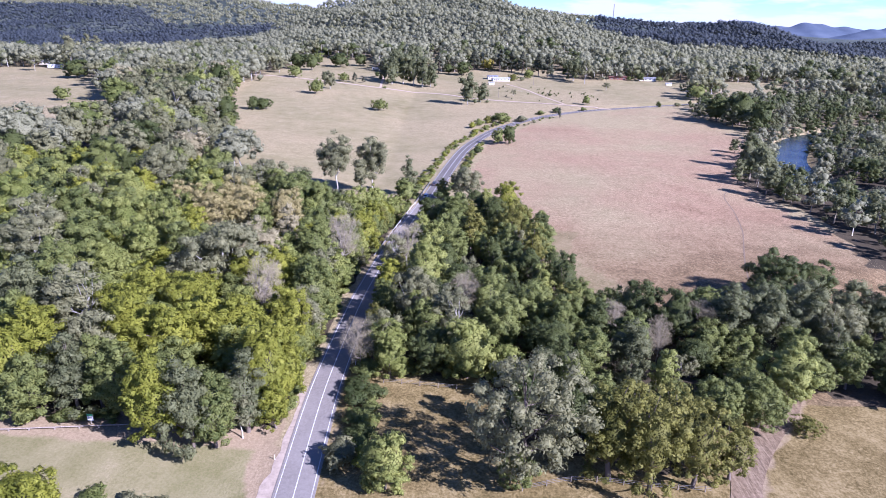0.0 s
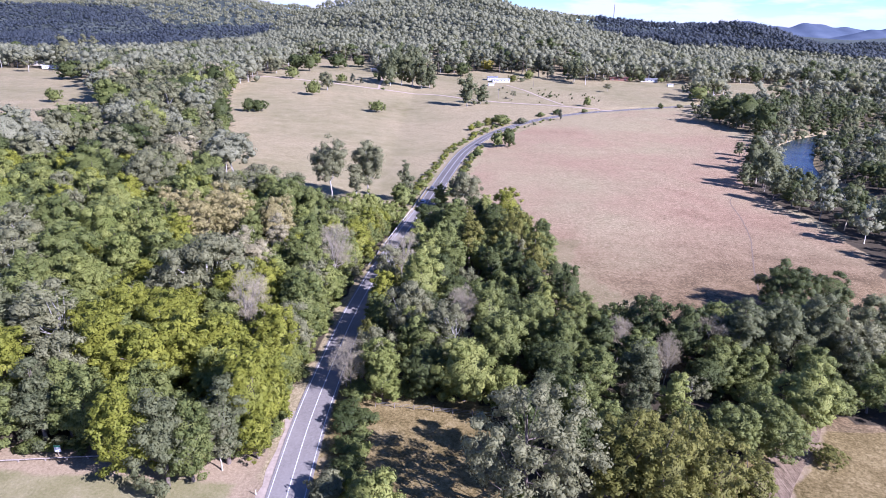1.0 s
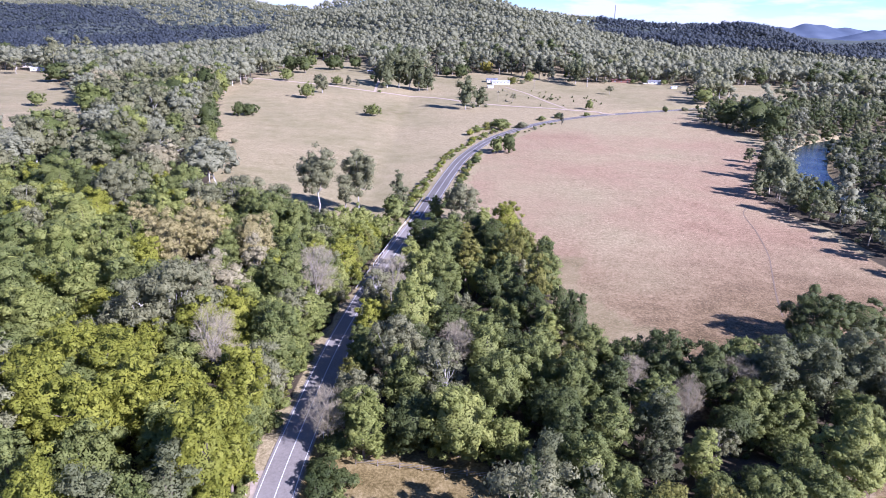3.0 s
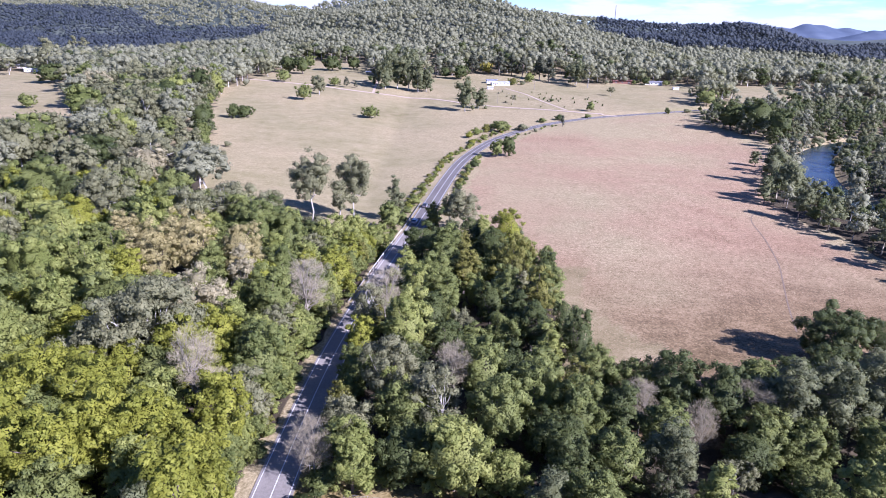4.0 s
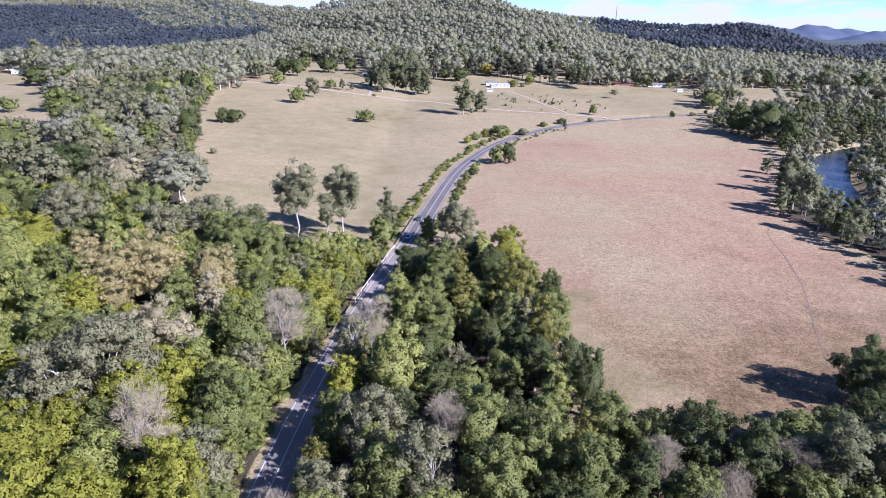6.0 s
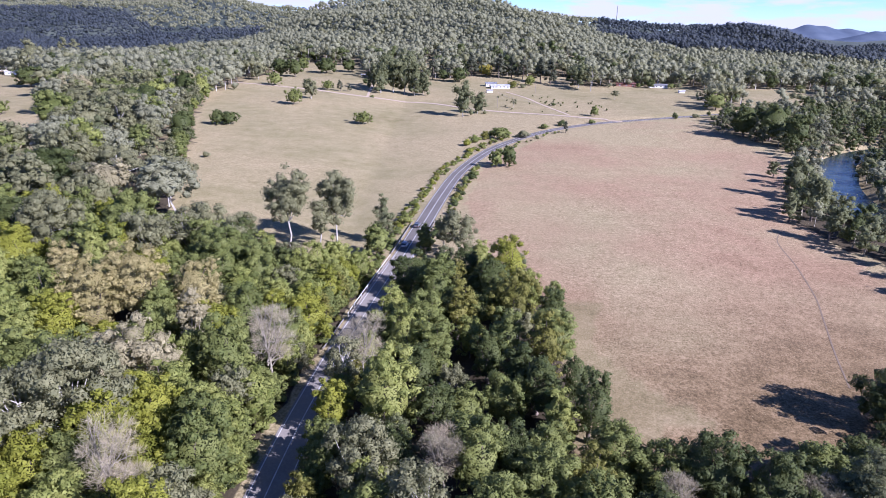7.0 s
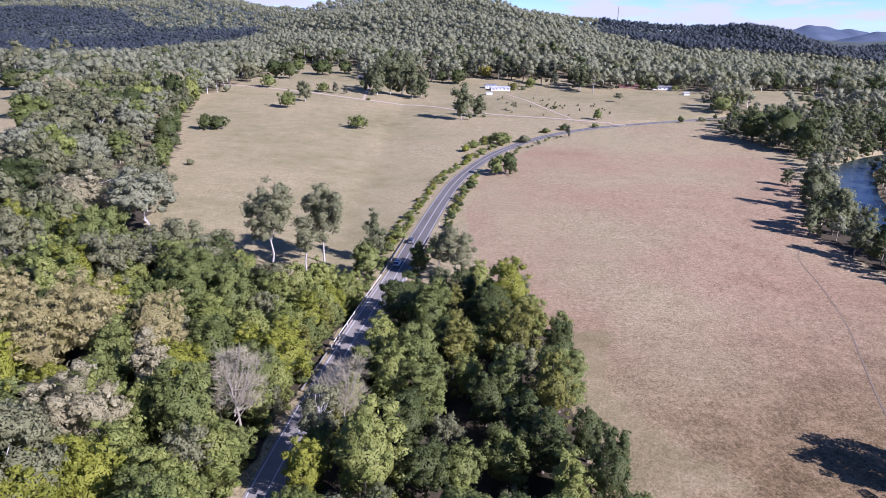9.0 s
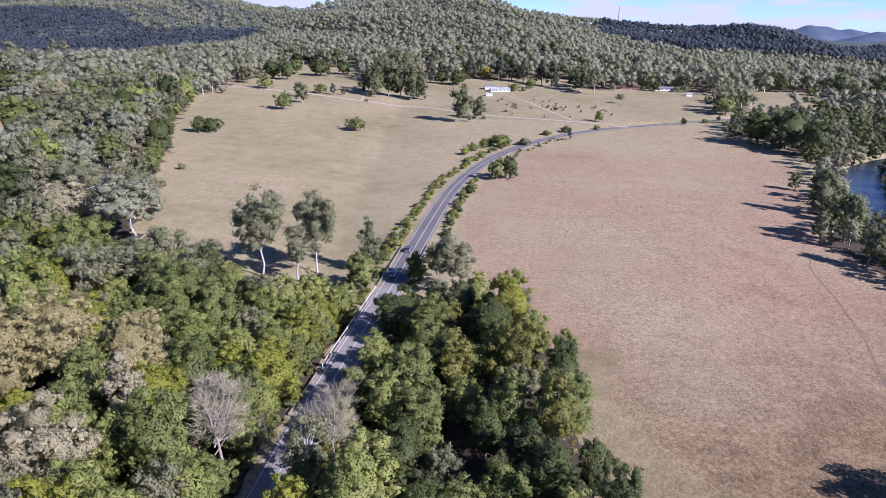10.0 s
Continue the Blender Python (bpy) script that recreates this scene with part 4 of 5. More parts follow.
tree("lowgum", -619.3, 1048.0, 25.9, 12.1)
tree("gum", -631.9, 1167.2, 34.5, 8.7)
tree("gum", -636.1, 1208.7, 33.8, 9.0)
tree("fig", -350.9, 621.7, 17.8, 12.0)
tree("laurel", -285.0, 480.8, 9.7, 6.2)
tree("gum", -427.1, 680.9, 16.1, 6.6)

# riverside
tree("sheoak", 171.1, 353.6, 19.8, 5.7)
tree("sheoak", 159.4, 317.0, 20.5, 6.1)
tree("sheoak", 148.7, 313.5, 12.5, 4.0)
tree("sheoak", 152.2, 289.7, 14.8, 4.6)
tree("sheoak", 183.5, 398.3, 9.2, 3.2)
tree("fig", 219.1, 515.4, 22.4, 10.9)
tree("fig", 231.5, 501.5, 25.5, 12.2)
tree("fig", 237.9, 481.7, 23.5, 9.4)
tree("fig", 229.7, 573.2, 13.2, 6.5)

# ---------------------------------------------------------------- filling the woods between the trees set out above


def scatter(poly, gap, seed, lo, hi, keep=0.62):
    """Random places in a region, no closer than gap to each other or to a planted tree's heart."""
    r = np.random.default_rng(seed)
    p = np.array(poly)
    out = []
    grid = {}
    for (qx, qy, qr) in planted:
        grid.setdefault((int(qx // 10), int(qy // 10)), []).append((qx, qy, max(gap, qr * keep + gap * 0.5)))
    n = int((p[:, 0].max() - p[:, 0].min()) * (p[:, 1].max() - p[:, 1].min()) / (gap * gap) * 5)
    cand = np.column_stack([r.uniform(p[:, 0].min(), p[:, 0].max(), n), r.uniform(p[:, 1].min(), p[:, 1].max(), n)])
    cand = cand[inside(poly, cand[:, 0], cand[:, 1])]
    cand = cand[(cand[:, 1] >= lo) & (cand[:, 1] < hi)]
    for x, y in cand:
        gx_, gy_ = int(x // 10), int(y // 10)
        if all((x - a) ** 2 + (y - b) ** 2 > d * d for i in (-1, 0, 1) for j in (-1, 0, 1) for a, b, d in grid.get((gx_ + i, gy_ + j), ())):
            out.append((x, y))
            grid.setdefault((gx_, gy_), []).append((x, y, gap))
    return out


def mixed(r, table):
    names, w = zip(*table)
    return names[int(r.choice(len(names), p=np.array(w) / sum(w)))]


r = np.random.default_rng(5)
for x, y in scatter(WEST_WOOD, 6.7, 11, 0, 262, 0.5):
    if float(away(ROAD, np.array([x]), np.array([y]))[0]) < 8.5 or x < -0.74 * y - 25:
        continue
    kind = mixed(r, [("laurel", 3.4), ("camphor", 2.2), ("vine", 4), ("tallgum", 1.5), ("fig", 0.6), ("silky", 0.2)])
    h = r.uniform(11, 18) * (1.1 if kind == "gum" else 1)
    tree(kind, round(x, 1), round(y, 1), round(h, 1), round(r.uniform(4.2, 6.4), 1), group="trees of the western wood")
for x, y in scatter(EAST_WOOD, 6.6, 12, 0, 270):
    if float(away(ROAD, np.array([x]), np.array([y]))[0]) < 8.5 or x > 0.78 * y + 30:
        continue
    kind = mixed(r, [("laurel", 4), ("fig", 4.5), ("vine", 1.2), ("gum", 0.8), ("wattle", 1.0), ("sheoak", 0.8)])
    tree(kind, round(x, 1), round(y, 1), round(r.uniform(5, 15), 1), round(r.uniform(3.0, 4.6), 1), group="trees of the creek wood")


# growth crowding the road's edges
for side, y0, y1 in ((-1, 108, 232), (1, 130, 236)):
    yy = y0
    while yy < y1:
        i = int(np.abs(ROAD[:, 1] - yy).argmin())
        kind = mixed(r, [("vine", 3), ("laurel", 3), ("wattle", 1), ("lowgum", 1)])
        x = ROAD[i, 0] + side * r.uniform(7.2, 8.6)
        if all((x - a) ** 2 + (yy - b) ** 2 > 7 for a, b, _ in planted):
            tree(kind, round(float(x), 1), round(float(yy), 1), round(r.uniform(6, 11), 1), round(r.uniform(2.4, 3.4), 1), group="growth along the road")
        yy += r.uniform(3.2, 5.0)


# low dense growth along the west pasture's edge
EDGE = spline([(-90, 281), (-101, 297), (-119, 350), (-134, 412), (-163, 492), (-183, 566)], 6.0)
for x, y in EDGE:
    if r.uniform() < 0.3:
        continue
    kind = mixed(r, [("laurel", 2.4), ("fig", 3), ("lowgum", 1.6), ("sheoak", 1.0), ("vine", 0.6)])
    x_, y_, big = x - r.uniform(1.5, 9.0), y + r.uniform(-2.5, 2.5), r.uniform(0.7, 1.3)
    tree(kind, round(float(x_), 1), round(float(y_), 1), round(8.5 * big * (1.7 if kind == "lowgum" else 1), 1), round(4.0 * big, 1), group="growth along the pasture")


def wood(name, places, kinds, detail, label, hmin, hmax, seed, wide=1.0, trunks=True):
    """Many trees too far off to count, in one mesh."""
    r = np.random.default_rng(seed)
    mats, slot, models = [], {}, {}
    for kd, leaf, w in kinds:
        models[(kd, leaf)] = [make_kind(kd, 900 + 7 * q + len(models), detail, 0.3 * wide) for q in range(5)]
        for m in (LEAF_FAR[leaf], BARK["grey"], BARK["pale"]):
            if m not in slot:
                slot[m] = len(mats)
                mats.append(m)
    w = np.array([q[2] for q in kinds], float)
    choice = r.choice(len(kinds), size=len(places), p=w / w.sum())
    vs, fs, ms, ns, off = [], [], [], [], 0
    zz = land(places[:, 0], places[:, 1])
    for (x, y), z, ch in zip(places, zz, choice):
        kd, leaf, _ = kinds[ch]
        trunk, crown = models[(kd, leaf)][r.integers(5)]
        h = r.uniform(hmin, hmax)
        a, s = r.uniform(0, 6.28), h * r.uniform(0.85, 1.2)
        rot = np.array([[math.cos(a), -math.sin(a), 0], [math.sin(a), math.cos(a), 0], [0, 0, 1]])
        trunk = (*trunk, (trunk[0] - trunk[0].mean(0)) * (1, 1, 0) + 1e-6)
        for (v, f, nv), m in (((trunk, BARK["pale" if kd in ("gum", "lowgum", "tallgum") else "grey"]), (crown, LEAF_FAR[leaf])) if trunks else ((crown, LEAF_FAR[leaf]),)):
            ns.append(nv @ rot.T)
            vs.append((v @ rot.T) * (s, s, h) + (x, y, z))
            fs.append(f + off)
            ms.append(np.full(len(f), slot[m]))
            off += len(v)
    me = quads(name, np.vstack(vs), np.vstack(fs), mats, np.concatenate(ms), np.vstack(ns))
    return tagged(new(name, me), label, "woodland", kind="stuff")


def in_sight(p, tall=22):
    """Leaves out what the hills hide all along the way."""
    ok = np.zeros(len(p), bool)
    z = land(p[:, 0], p[:, 1]) + tall
    for ex, ey in ((0, 0), (7.5, 89)):
        clear = np.ones(len(p), bool)
        for u in np.linspace(0.35, 0.98, 24):
            qx, qy = ex + (p[:, 0] - ex) * u, ey + (p[:, 1] - ey) * u
            clear &= land(qx, qy) < 75 + (z - 75) * u + 6
        ok |= clear & (np.abs(p[:, 0] - ex) < 0.74 * (p[:, 1] - ey) + 30)
    return p[ok]


def rows_of(x0, x1, y0, y1, gap, seed):
    r = np.random.default_rng(seed)
    gx_, gy_ = np.meshgrid(np.arange(x0, x1, gap), np.arange(y0, y1, gap))
    p = np.column_stack([gx_.ravel(), gy_.ravel()])
    return p + r.uniform(-0.46, 0.46, p.shape) * gap


def cleared(p, margin=0):
    keep = np.ones(len(p), bool)
    for poly in CLEARINGS:
        keep &= ~inside(poly, p[:, 0], p[:, 1])
    for line, d in ((ROAD, 12), (DIRT, 9), (RIVER, 10)):
        keep &= away(line, p[:, 0], p[:, 1]) > d
    keep &= ~inside(PINK_FIELD, p[:, 0], p[:, 1])
    for qx, qy, qr in planted:
        keep &= (p[:, 0] - qx) ** 2 + (p[:, 1] - qy) ** 2 > (qr * 0.7 + 3) ** 2
    return p[keep]


# the western wood further off
p = np.array([q for q in scatter(WEST_WOOD, 12.0, 21, 262, 700) if q[1] < 340 or q[0] > -0.54 * (q[1] - 20)])
wood("wood_west", in_sight(cleared(p)), [("laurel", "laurel", 3.0), ("laurel", "vine", 1.0), ("lowgum", "hill", 1.3), ("tallgum", "hill", 1.5), ("tallgum", "gum", 3.2), ("sheoak", "sheoak", 0.8), ("fig", "fig", 1.6), ("gum", "gum", 0.8), ("silky", "blossom", 0.3)], 0.42, "mixed green forest along the creek", 16, 27, 31, 1.4)
# riverside trees
p = cleared(np.array(scatter(RIVER_WOOD, 8.0, 22, 0, 700)))
wood("wood_river", in_sight(p), [("sheoak", "sheoak", 3), ("laurel", "fig", 2.0), ("lowgum", "hill", 1.8), ("fig", "pine", 0.9)], 0.05, "grey-green riverside she-oaks and dark trees", 9, 16, 32, 1.25)
# gum forest from the pasture's end to the foot of the hills
p = np.vstack([rows_of(-760, 800, 640, 1000, 14.5, 23), rows_of(-700, -240, 470, 640, 13, 24), rows_of(330, 700, 560, 640, 13, 25)])
p = cleared(p)
p = p[~inside(WEST_WOOD, p[:, 0], p[:, 1]) & ~inside(RIVER_WOOD, p[:, 0], p[:, 1])]
wood("wood_foothills", in_sight(p), [("lowgum", "hill", 5), ("gum", "hill", 2), ("fig", "fig", 0.8), ("gum", "gum", 1.0), ("sheoak", "sheoak", 1)], 0.011, "open grey-green gum forest at the foot of the hills", 18, 27, 33, 1.5)
p = in_sight(cleared(np.vstack([rows_of(-1000, 1100, 1000, 1420, 11, 26), rows_of(-1700, 1700, 1420, 2050, 18.5, 27), rows_of(-1700, -450, 2050, 2440, 21, 28)])))
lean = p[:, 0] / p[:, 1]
# slopes in cloud shadow, imitated by the darker ridge leaf colour
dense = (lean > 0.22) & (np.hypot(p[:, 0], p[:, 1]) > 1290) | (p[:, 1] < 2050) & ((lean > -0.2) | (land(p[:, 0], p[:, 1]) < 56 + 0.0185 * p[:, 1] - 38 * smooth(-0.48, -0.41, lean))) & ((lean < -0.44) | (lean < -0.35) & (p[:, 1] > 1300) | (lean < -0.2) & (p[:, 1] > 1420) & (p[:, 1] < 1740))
summit = (p[:, 1] > 1420) & ~dense
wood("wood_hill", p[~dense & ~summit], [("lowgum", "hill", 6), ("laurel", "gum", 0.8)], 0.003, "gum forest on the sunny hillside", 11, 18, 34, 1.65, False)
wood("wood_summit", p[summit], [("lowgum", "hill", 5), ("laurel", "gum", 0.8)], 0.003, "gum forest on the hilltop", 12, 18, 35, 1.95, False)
wood("wood_ridge", p[dense], [("lowgum", "ridge", 5), ("laurel", "ridge", 2)], 0.003, "forest on the further ridges, coloured dark blue for cloud shade", 14, 19, 36, 2.4, False)

# far ranges, their colour tinted blue for haze
for cx, cy, h, half, seed in ((2660, 3900, 78, 420, 1), (1900, 4300, 84, 700, 2), (2350, 4250, 80, 500, 3), (-880, 4600, 150, 330, 4)):
    r = np.random.default_rng(seed)
    ux = np.linspace(-1, 1, 60)
    crest = h * (np.cos(ux * math.pi / 2) ** 1.3) * (1 + 0.12 * np.sin(ux * 9 + seed) + 0.05 * np.sin(ux * 23))
    rowsz = []
    for d, q in ((-260, 0.0), (-140, 0.45), (0, 1.0), (160, 0.3), (280, -0.1)):
        rowsz.append(np.column_stack([cx + ux * half, np.full(60, cy + d), crest * q - 6]))
    v = np.stack(rowsz).reshape(-1, 3)
    i = (np.arange(4)[:, None] * 60 + np.arange(59)[None]).ravel()
    tagged(new("backdrop", quads("backdrop", v, np.stack([i, i + 1, i + 61, i + 60], -1), [DISTANT])), "far forested range, tinted blue for haze", "mountain", kind="structure")

# ---------------------------------------------------------------- shrubs of the road's edges and the pasture
r = np.random.default_rng(41)


def beside(y, off):
    """A place beside the road, off metres to its right."""
    i = int(np.abs(ROAD[:, 1] - y).argmin())
    d = ROAD[min(i + 1, len(ROAD) - 1)] - ROAD[i - 1]
    d = d / np.linalg.norm(d)
    return ROAD[i] + np.array([d[1], -d[0]]) * off, math.atan2(d[1], d[0])


for y0, y1, lo, hi, gap, tones in ((286, 498, -11.0, -5.8, 1.7, ("wattle", "vine", "vine", "camphor", "laurel")), (286, 402, 5.8, 10.0, 2.2, ("vine", "laurel", "fig", "wattle")), (440, 530, 7, 12, 6.5, ("laurel", "vine", "gum"))):
    y = y0
    while y < y1:
        q, _ = beside(y, r.uniform(lo, hi))
        tone = tones[int(r.integers(len(tones)))]
        big = r.uniform(0.35, 1.05) * (1.5 if r.uniform() < 0.15 else 1)
        tree("shrub", round(float(q[0]), 1), round(float(q[1]), 1), round(2.2 * big, 1), round(1.7 * big, 1), tone=tone, group="shrubs along the road")
        y += gap * r.uniform(0.6, 1.4)
for side, y0, y1 in ((-1, 108, 285), (1, 128, 285)):
    y = y0
    while y < y1:
        q, _ = beside(y, side * r.uniform(5.8 if 214 < y < 262 else 5.2, 8.5))
        tone = ("vine", "laurel", "fig", "laurel", "wattle")[int(r.integers(5))]
        big = r.uniform(0.6, 1.3)
        tree("shrub", round(float(q[0]), 1), round(float(q[1]), 1), round(2.0 * big, 1), round(1.6 * big, 1), tone=tone, group="growth along the road", label="low leafy undergrowth at the edge of the road")
        y += r.uniform(2.9, 4.6)
for x, y, h, rr, tone in ((80, 538, 4.0, 3.6, "laurel"), (96, 552, 5, 3.6, "fig"), (122, 568, 3.5, 2.8, "laurel"), (60, 500, 5.2, 4.6, "gum"), (196, 592, 5.5, 2.6, "fig"), (216, 600, 3.4, 3.4, "gum"), (236, 622, 4, 2, "fig"), (106, 655, 3, 2.6, "fig"),
                          (34, 492, 5, 4.5, "wattle"), (26, 478, 4.6, 4, "vine"), (20, 466, 4, 3.2, "camphor"), (40, 500, 5.5, 4.6, "laurel"), (50, 508, 3, 3.5, "vine"), (80, 775, 4, 3.6, "vine"), (92, 778, 3.4, 4, "gum"), (58, 775, 3.2, 3, "laurel"),
                          (-117, 385, 3.4, 2, "gum"), (-62, 669, 2.4, 2, "laurel")):
    tree("shrub", x, y, h, rr, tone=tone, group="bushes of the pasture", label="rounded bush standing alone in the dry pasture")
for i in range(34):
    x, y = r.uniform(55, 150), r.uniform(615, 715)
    if float(away(DIRT, np.array([x]), np.array([y]))[0]) > 5 and float(away(DRIVE, np.array([x]), np.array([y]))[0]) > 4:
        tree("shrub", round(float(x), 1), round(float(y), 1), round(r.uniform(1.2, 2.6), 1), round(r.uniform(0.6, 1.1), 1), tone=("fig", "laurel", "gum")[i % 3], group="saplings of the homestead", label="small planted sapling in dry grass")
for x, y, h, rr, tone in ((-17.5, 117, 3.6, 3.2, "fig"), (-17.8, 111.5, 3.4, 3.0, "fig"), (-16.6, 106, 3.0, 2.8, "laurel"), (-15.5, 100.5, 3.0, 2.8, "fig"), (-17.4, 93.5, 5.2, 3.4, "gum"), (-16.6, 123, 4.4, 3.2, "laurel"), (-14.3, 115, 3.0, 2.6, "fig"), (-14.4, 109.5, 2.6, 2.4, "laurel"), (-13.6, 104, 2.8, 2.6, "vine"), (-15.2, 97.5, 3.0, 2.6, "laurel"), (-12.6, 93, 4.2, 3.0, "camphor"), (-8, 125, 3, 3.4, "vine"), (-2.5, 126, 3.4, 3.6, "wattle"), (3, 126, 3, 3.2, "vine"),
                          (7, 124, 3.4, 3, "laurel"), (-55, 80, 2.0, 2.6, "laurel"), (-48.5, 79, 2.4, 2.6, "gum"), (-44, 79, 2.6, 2.6, "gum"), (-70, 99, 2.2, 2.4, "laurel"), (-66, 100, 1.8, 2.2, "vine"), (-62, 101, 1.8, 2.2, "laurel"), (-76, 98, 2.4, 2.6, "vine")):
    tree("shrub", x, y, h, rr, tone=tone, group="bushes by the lawn and paddock", label="dense low bush at the edge of the grass")


def tufts(name, poly, count, lo, hi, mat, label, seed):
    """Dry grass tussocks over a piece of ground."""
    r = np.random.default_rng(seed)
    p = np.array(poly)
    q = np.column_stack([r.uniform(p[:, 0].min(), p[:, 0].max(), count), r.uniform(p[:, 1].min(), p[:, 1].max(), count)])
    q = q[inside(poly, q[:, 0], q[:, 1]) & (away(ROAD, q[:, 0], q[:, 1]) > 5)]
    z = land(q[:, 0], q[:, 1])
    vs = []
    for k_ in range(4):
        a = r.uniform(0, 6.28, len(q))
        h, w = r.uniform(lo, hi, len(q)), r.uniform(0.05, 0.14, len(q))
        out = r.uniform(0.1, 0.5, len(q)) * h
        c = np.column_stack([q, z - 0.03])
        u = np.column_stack([np.cos(a), np.sin(a), 0 * a])
        s = np.column_stack([-np.sin(a), np.cos(a), 0 * a])
        top = c + u * out[:, None] + np.column_stack([0 * h, 0 * h, h])
        vs.append(np.stack([c - s * w[:, None], c + s * w[:, None], top + s * w[:, None] * 0.25, top - s * w[:, None] * 0.25], 1))
    v = np.concatenate(vs).reshape(-1, 3)
    tagged(new(name, quads(name, v, np.arange(len(v)).reshape(-1, 4), [mat])), label, "grass", kind="stuff")


DRY = foliage("dry_grass_blades", (0.34, 0.285, 0.175), (0.52, 0.44, 0.29), 0.6)
tufts("field_grass", [(35, 150), (150, 175), (150, 260), (160, 330), (60, 330), (30, 240)], 9000, 0.05, 0.14, DRY, "cropped dry pasture tussocks", 52)
tufts("pasture_grass", [(-30, 262), (-80, 290), (-105, 380), (0, 400), (-8, 300)], 5000, 0.06, 0.15, DRY, "cropped dry pasture tussocks", 53)

# ---------------------------------------------------------------- bridge and rails
bridge = new("road_bridge")
bridge.location = (0, 0, 0)
tagged(bridge, "concrete road bridge with white painted rails over the creek", "bridge")
BR = ROAD[(ROAD[:, 1] > 214) & (ROAD[:, 1] < 262)]
deck = new("deck", ribbon("deck", BR, 4.1, -0.06, [CONCRETE], on_land=False, thick=0.7))
deck.parent = bridge
for off in (-4.0, 4.0):
    k_ = new("kerb", ribbon("kerb", BR, 0.14, 0.14, [TIMBER], off, False, 0.5))
    k_.parent = bridge
for y in (226, 237, 248):
    q, a = beside(y, 0)
    bm = bmesh.new()
    box(bm, -0.45, 0.45, -3.6, 3.6, -6.5, -0.6)
    pier = part("pier", bm, CONCRETE, bridge)
    pier.matrix_local = Matrix.Translation((q[0], q[1], 0)) @ Matrix.Rotation(a, 4, "Z")


def post_mesh(name, w, h, mat, cap=0.0):
    bm = bmesh.new()
    box(bm, -w, w, -w, w, -0.3, h, 0.02)
    me = bpy.data.meshes.new(name)
    bm.to_mesh(me)
    bm.free()
    me.materials.append(mat)
    return me


RAIL_POST, BEAM_POST = post_mesh("post", 0.065, 1.25, WHITE), post_mesh("post", 0.08, 0.85, TIMBER)
for side in (-1, 1):
    y = 215.0
    while y < 262:
        q, a = beside(y, side * 4.0)
        ob = new("post", RAIL_POST)
        ob.parent = bridge
        ob.matrix_local = Matrix.Translation((q[0], q[1], 0.2)) @ Matrix.Rotation(a, 4, "Z")
        y += 6.3
    for z in (1.2,):
        rl = new("rail", ribbon("rail", BR, 0.035, z, [WHITE if side < 0 else STEEL], side * 4.0, False, 0.08))
        rl.parent = bridge


def guard_rail(y0, y1, off):
    base = tagged(new("guard_rail"), "galvanised steel guard rail on timber posts", "guard rail", "guard rails of the bridge")
    ln = ROAD[(ROAD[:, 1] > y0) & (ROAD[:, 1] < y1)]
    bm_ = new("beam", ribbon("beam", ln, 0.05, 0.78, [STEEL], off, False, 0.31))
    bm_.parent = base
    y = y0 + 1
    while y < y1:
        q, a = beside(y, off + (0.14 if off > 0 else -0.14))
        ob = new("post", BEAM_POST)
        ob.parent = base
        ob.matrix_local = Matrix.Translation((q[0], q[1], 0.1)) @ Matrix.Rotation(a, 4, "Z")
        y += 2.4


guard_rail(263, 301, -4.3)
guard_rail(263, 303, 4.3)
guard_rail(196, 213, -4.3)
guard_rail(196, 213, 4.3)

# white guide posts along the road
GUIDE = post_mesh("post", 0.06, 1.0, WHITE)
GLINT = plain("red_reflector", (0.5, 0.03, 0.02))
for y, off in ((93, -5.2), (111, -5.0), (128, 4.9), (318, -5), (318, 5), (352, 5), (352, -5), (390, -5), (390, 5), (430, 5), (430, -5), (470, 5)):
    q, a = beside(y, off)
    base = tagged(new("guide_post"), "white roadside guide post", "post", "guide posts")
    base.matrix_world = Matrix.Translation((q[0], q[1], float(land(q[:1], q[1:])[0]))) @ Matrix.Rotation(a, 4, "Z")
    ob = new("post", GUIDE)
    ob.parent = base
    solid("reflector", GLINT, base, (-0.075, -0.06, -0.035, 0.035, 0.78, 0.92))

# ---------------------------------------------------------------- fences
WIRE = plain("fence_wire", (0.35, 0.33, 0.31), 0.5, 0.4, 0.6)
FENCE_POST = post_mesh("post", 0.075, 1.2, TIMBER)


def fence(points, step, label):
    base = tagged(new("fence"), label, "fence", "wire fences")
    ln = spline(points, 2.0)
    d = np.concatenate([[0], np.cumsum(np.linalg.norm(np.diff(ln, axis=0), axis=1))])
    for s in np.arange(0, d[-1], step):
        x, y = np.interp(s, d, ln[:, 0]), np.interp(s, d, ln[:, 1])
        ob = new("post", FENCE_POST)
        ob.parent = base
        ob.location = (x, y, float(land(np.array([x]), np.array([y]))[0]))
    for z in (0.45, 0.8, 1.1):
        w = new("wire", ribbon("wire", ln, 0.0025, z, [WIRE], thick=0.008))
        w.parent = base


fence([(-12.6, 120.2), (-5, 119.4), (8, 117.6), (12, 117)], 4.0, "old timber post and wire fence at the paddock's end")
fence([(14, 87), (24, 89.5), (36, 88), (46, 87)], 4.5, "timber post and wire fence under the gum tree")
fence([(-150, 684), (-99, 671), (-10, 655), (46, 615), (90, 599), (118, 584)], 7.0, "timber post and wire fence along the dirt track")
fence([(95, 660), (70, 700), (60, 740)], 6.0, "timber post and wire fence of the homestead")

log_fence = tagged(new("log_fence"), "low rail of old logs along the edge of the lawn", "fence")
LOGPTS = spline([(-84, 93.5), (-74, 95.5), (-66, 97.2), (-57, 99.2), (-54, 100)], 3.0)
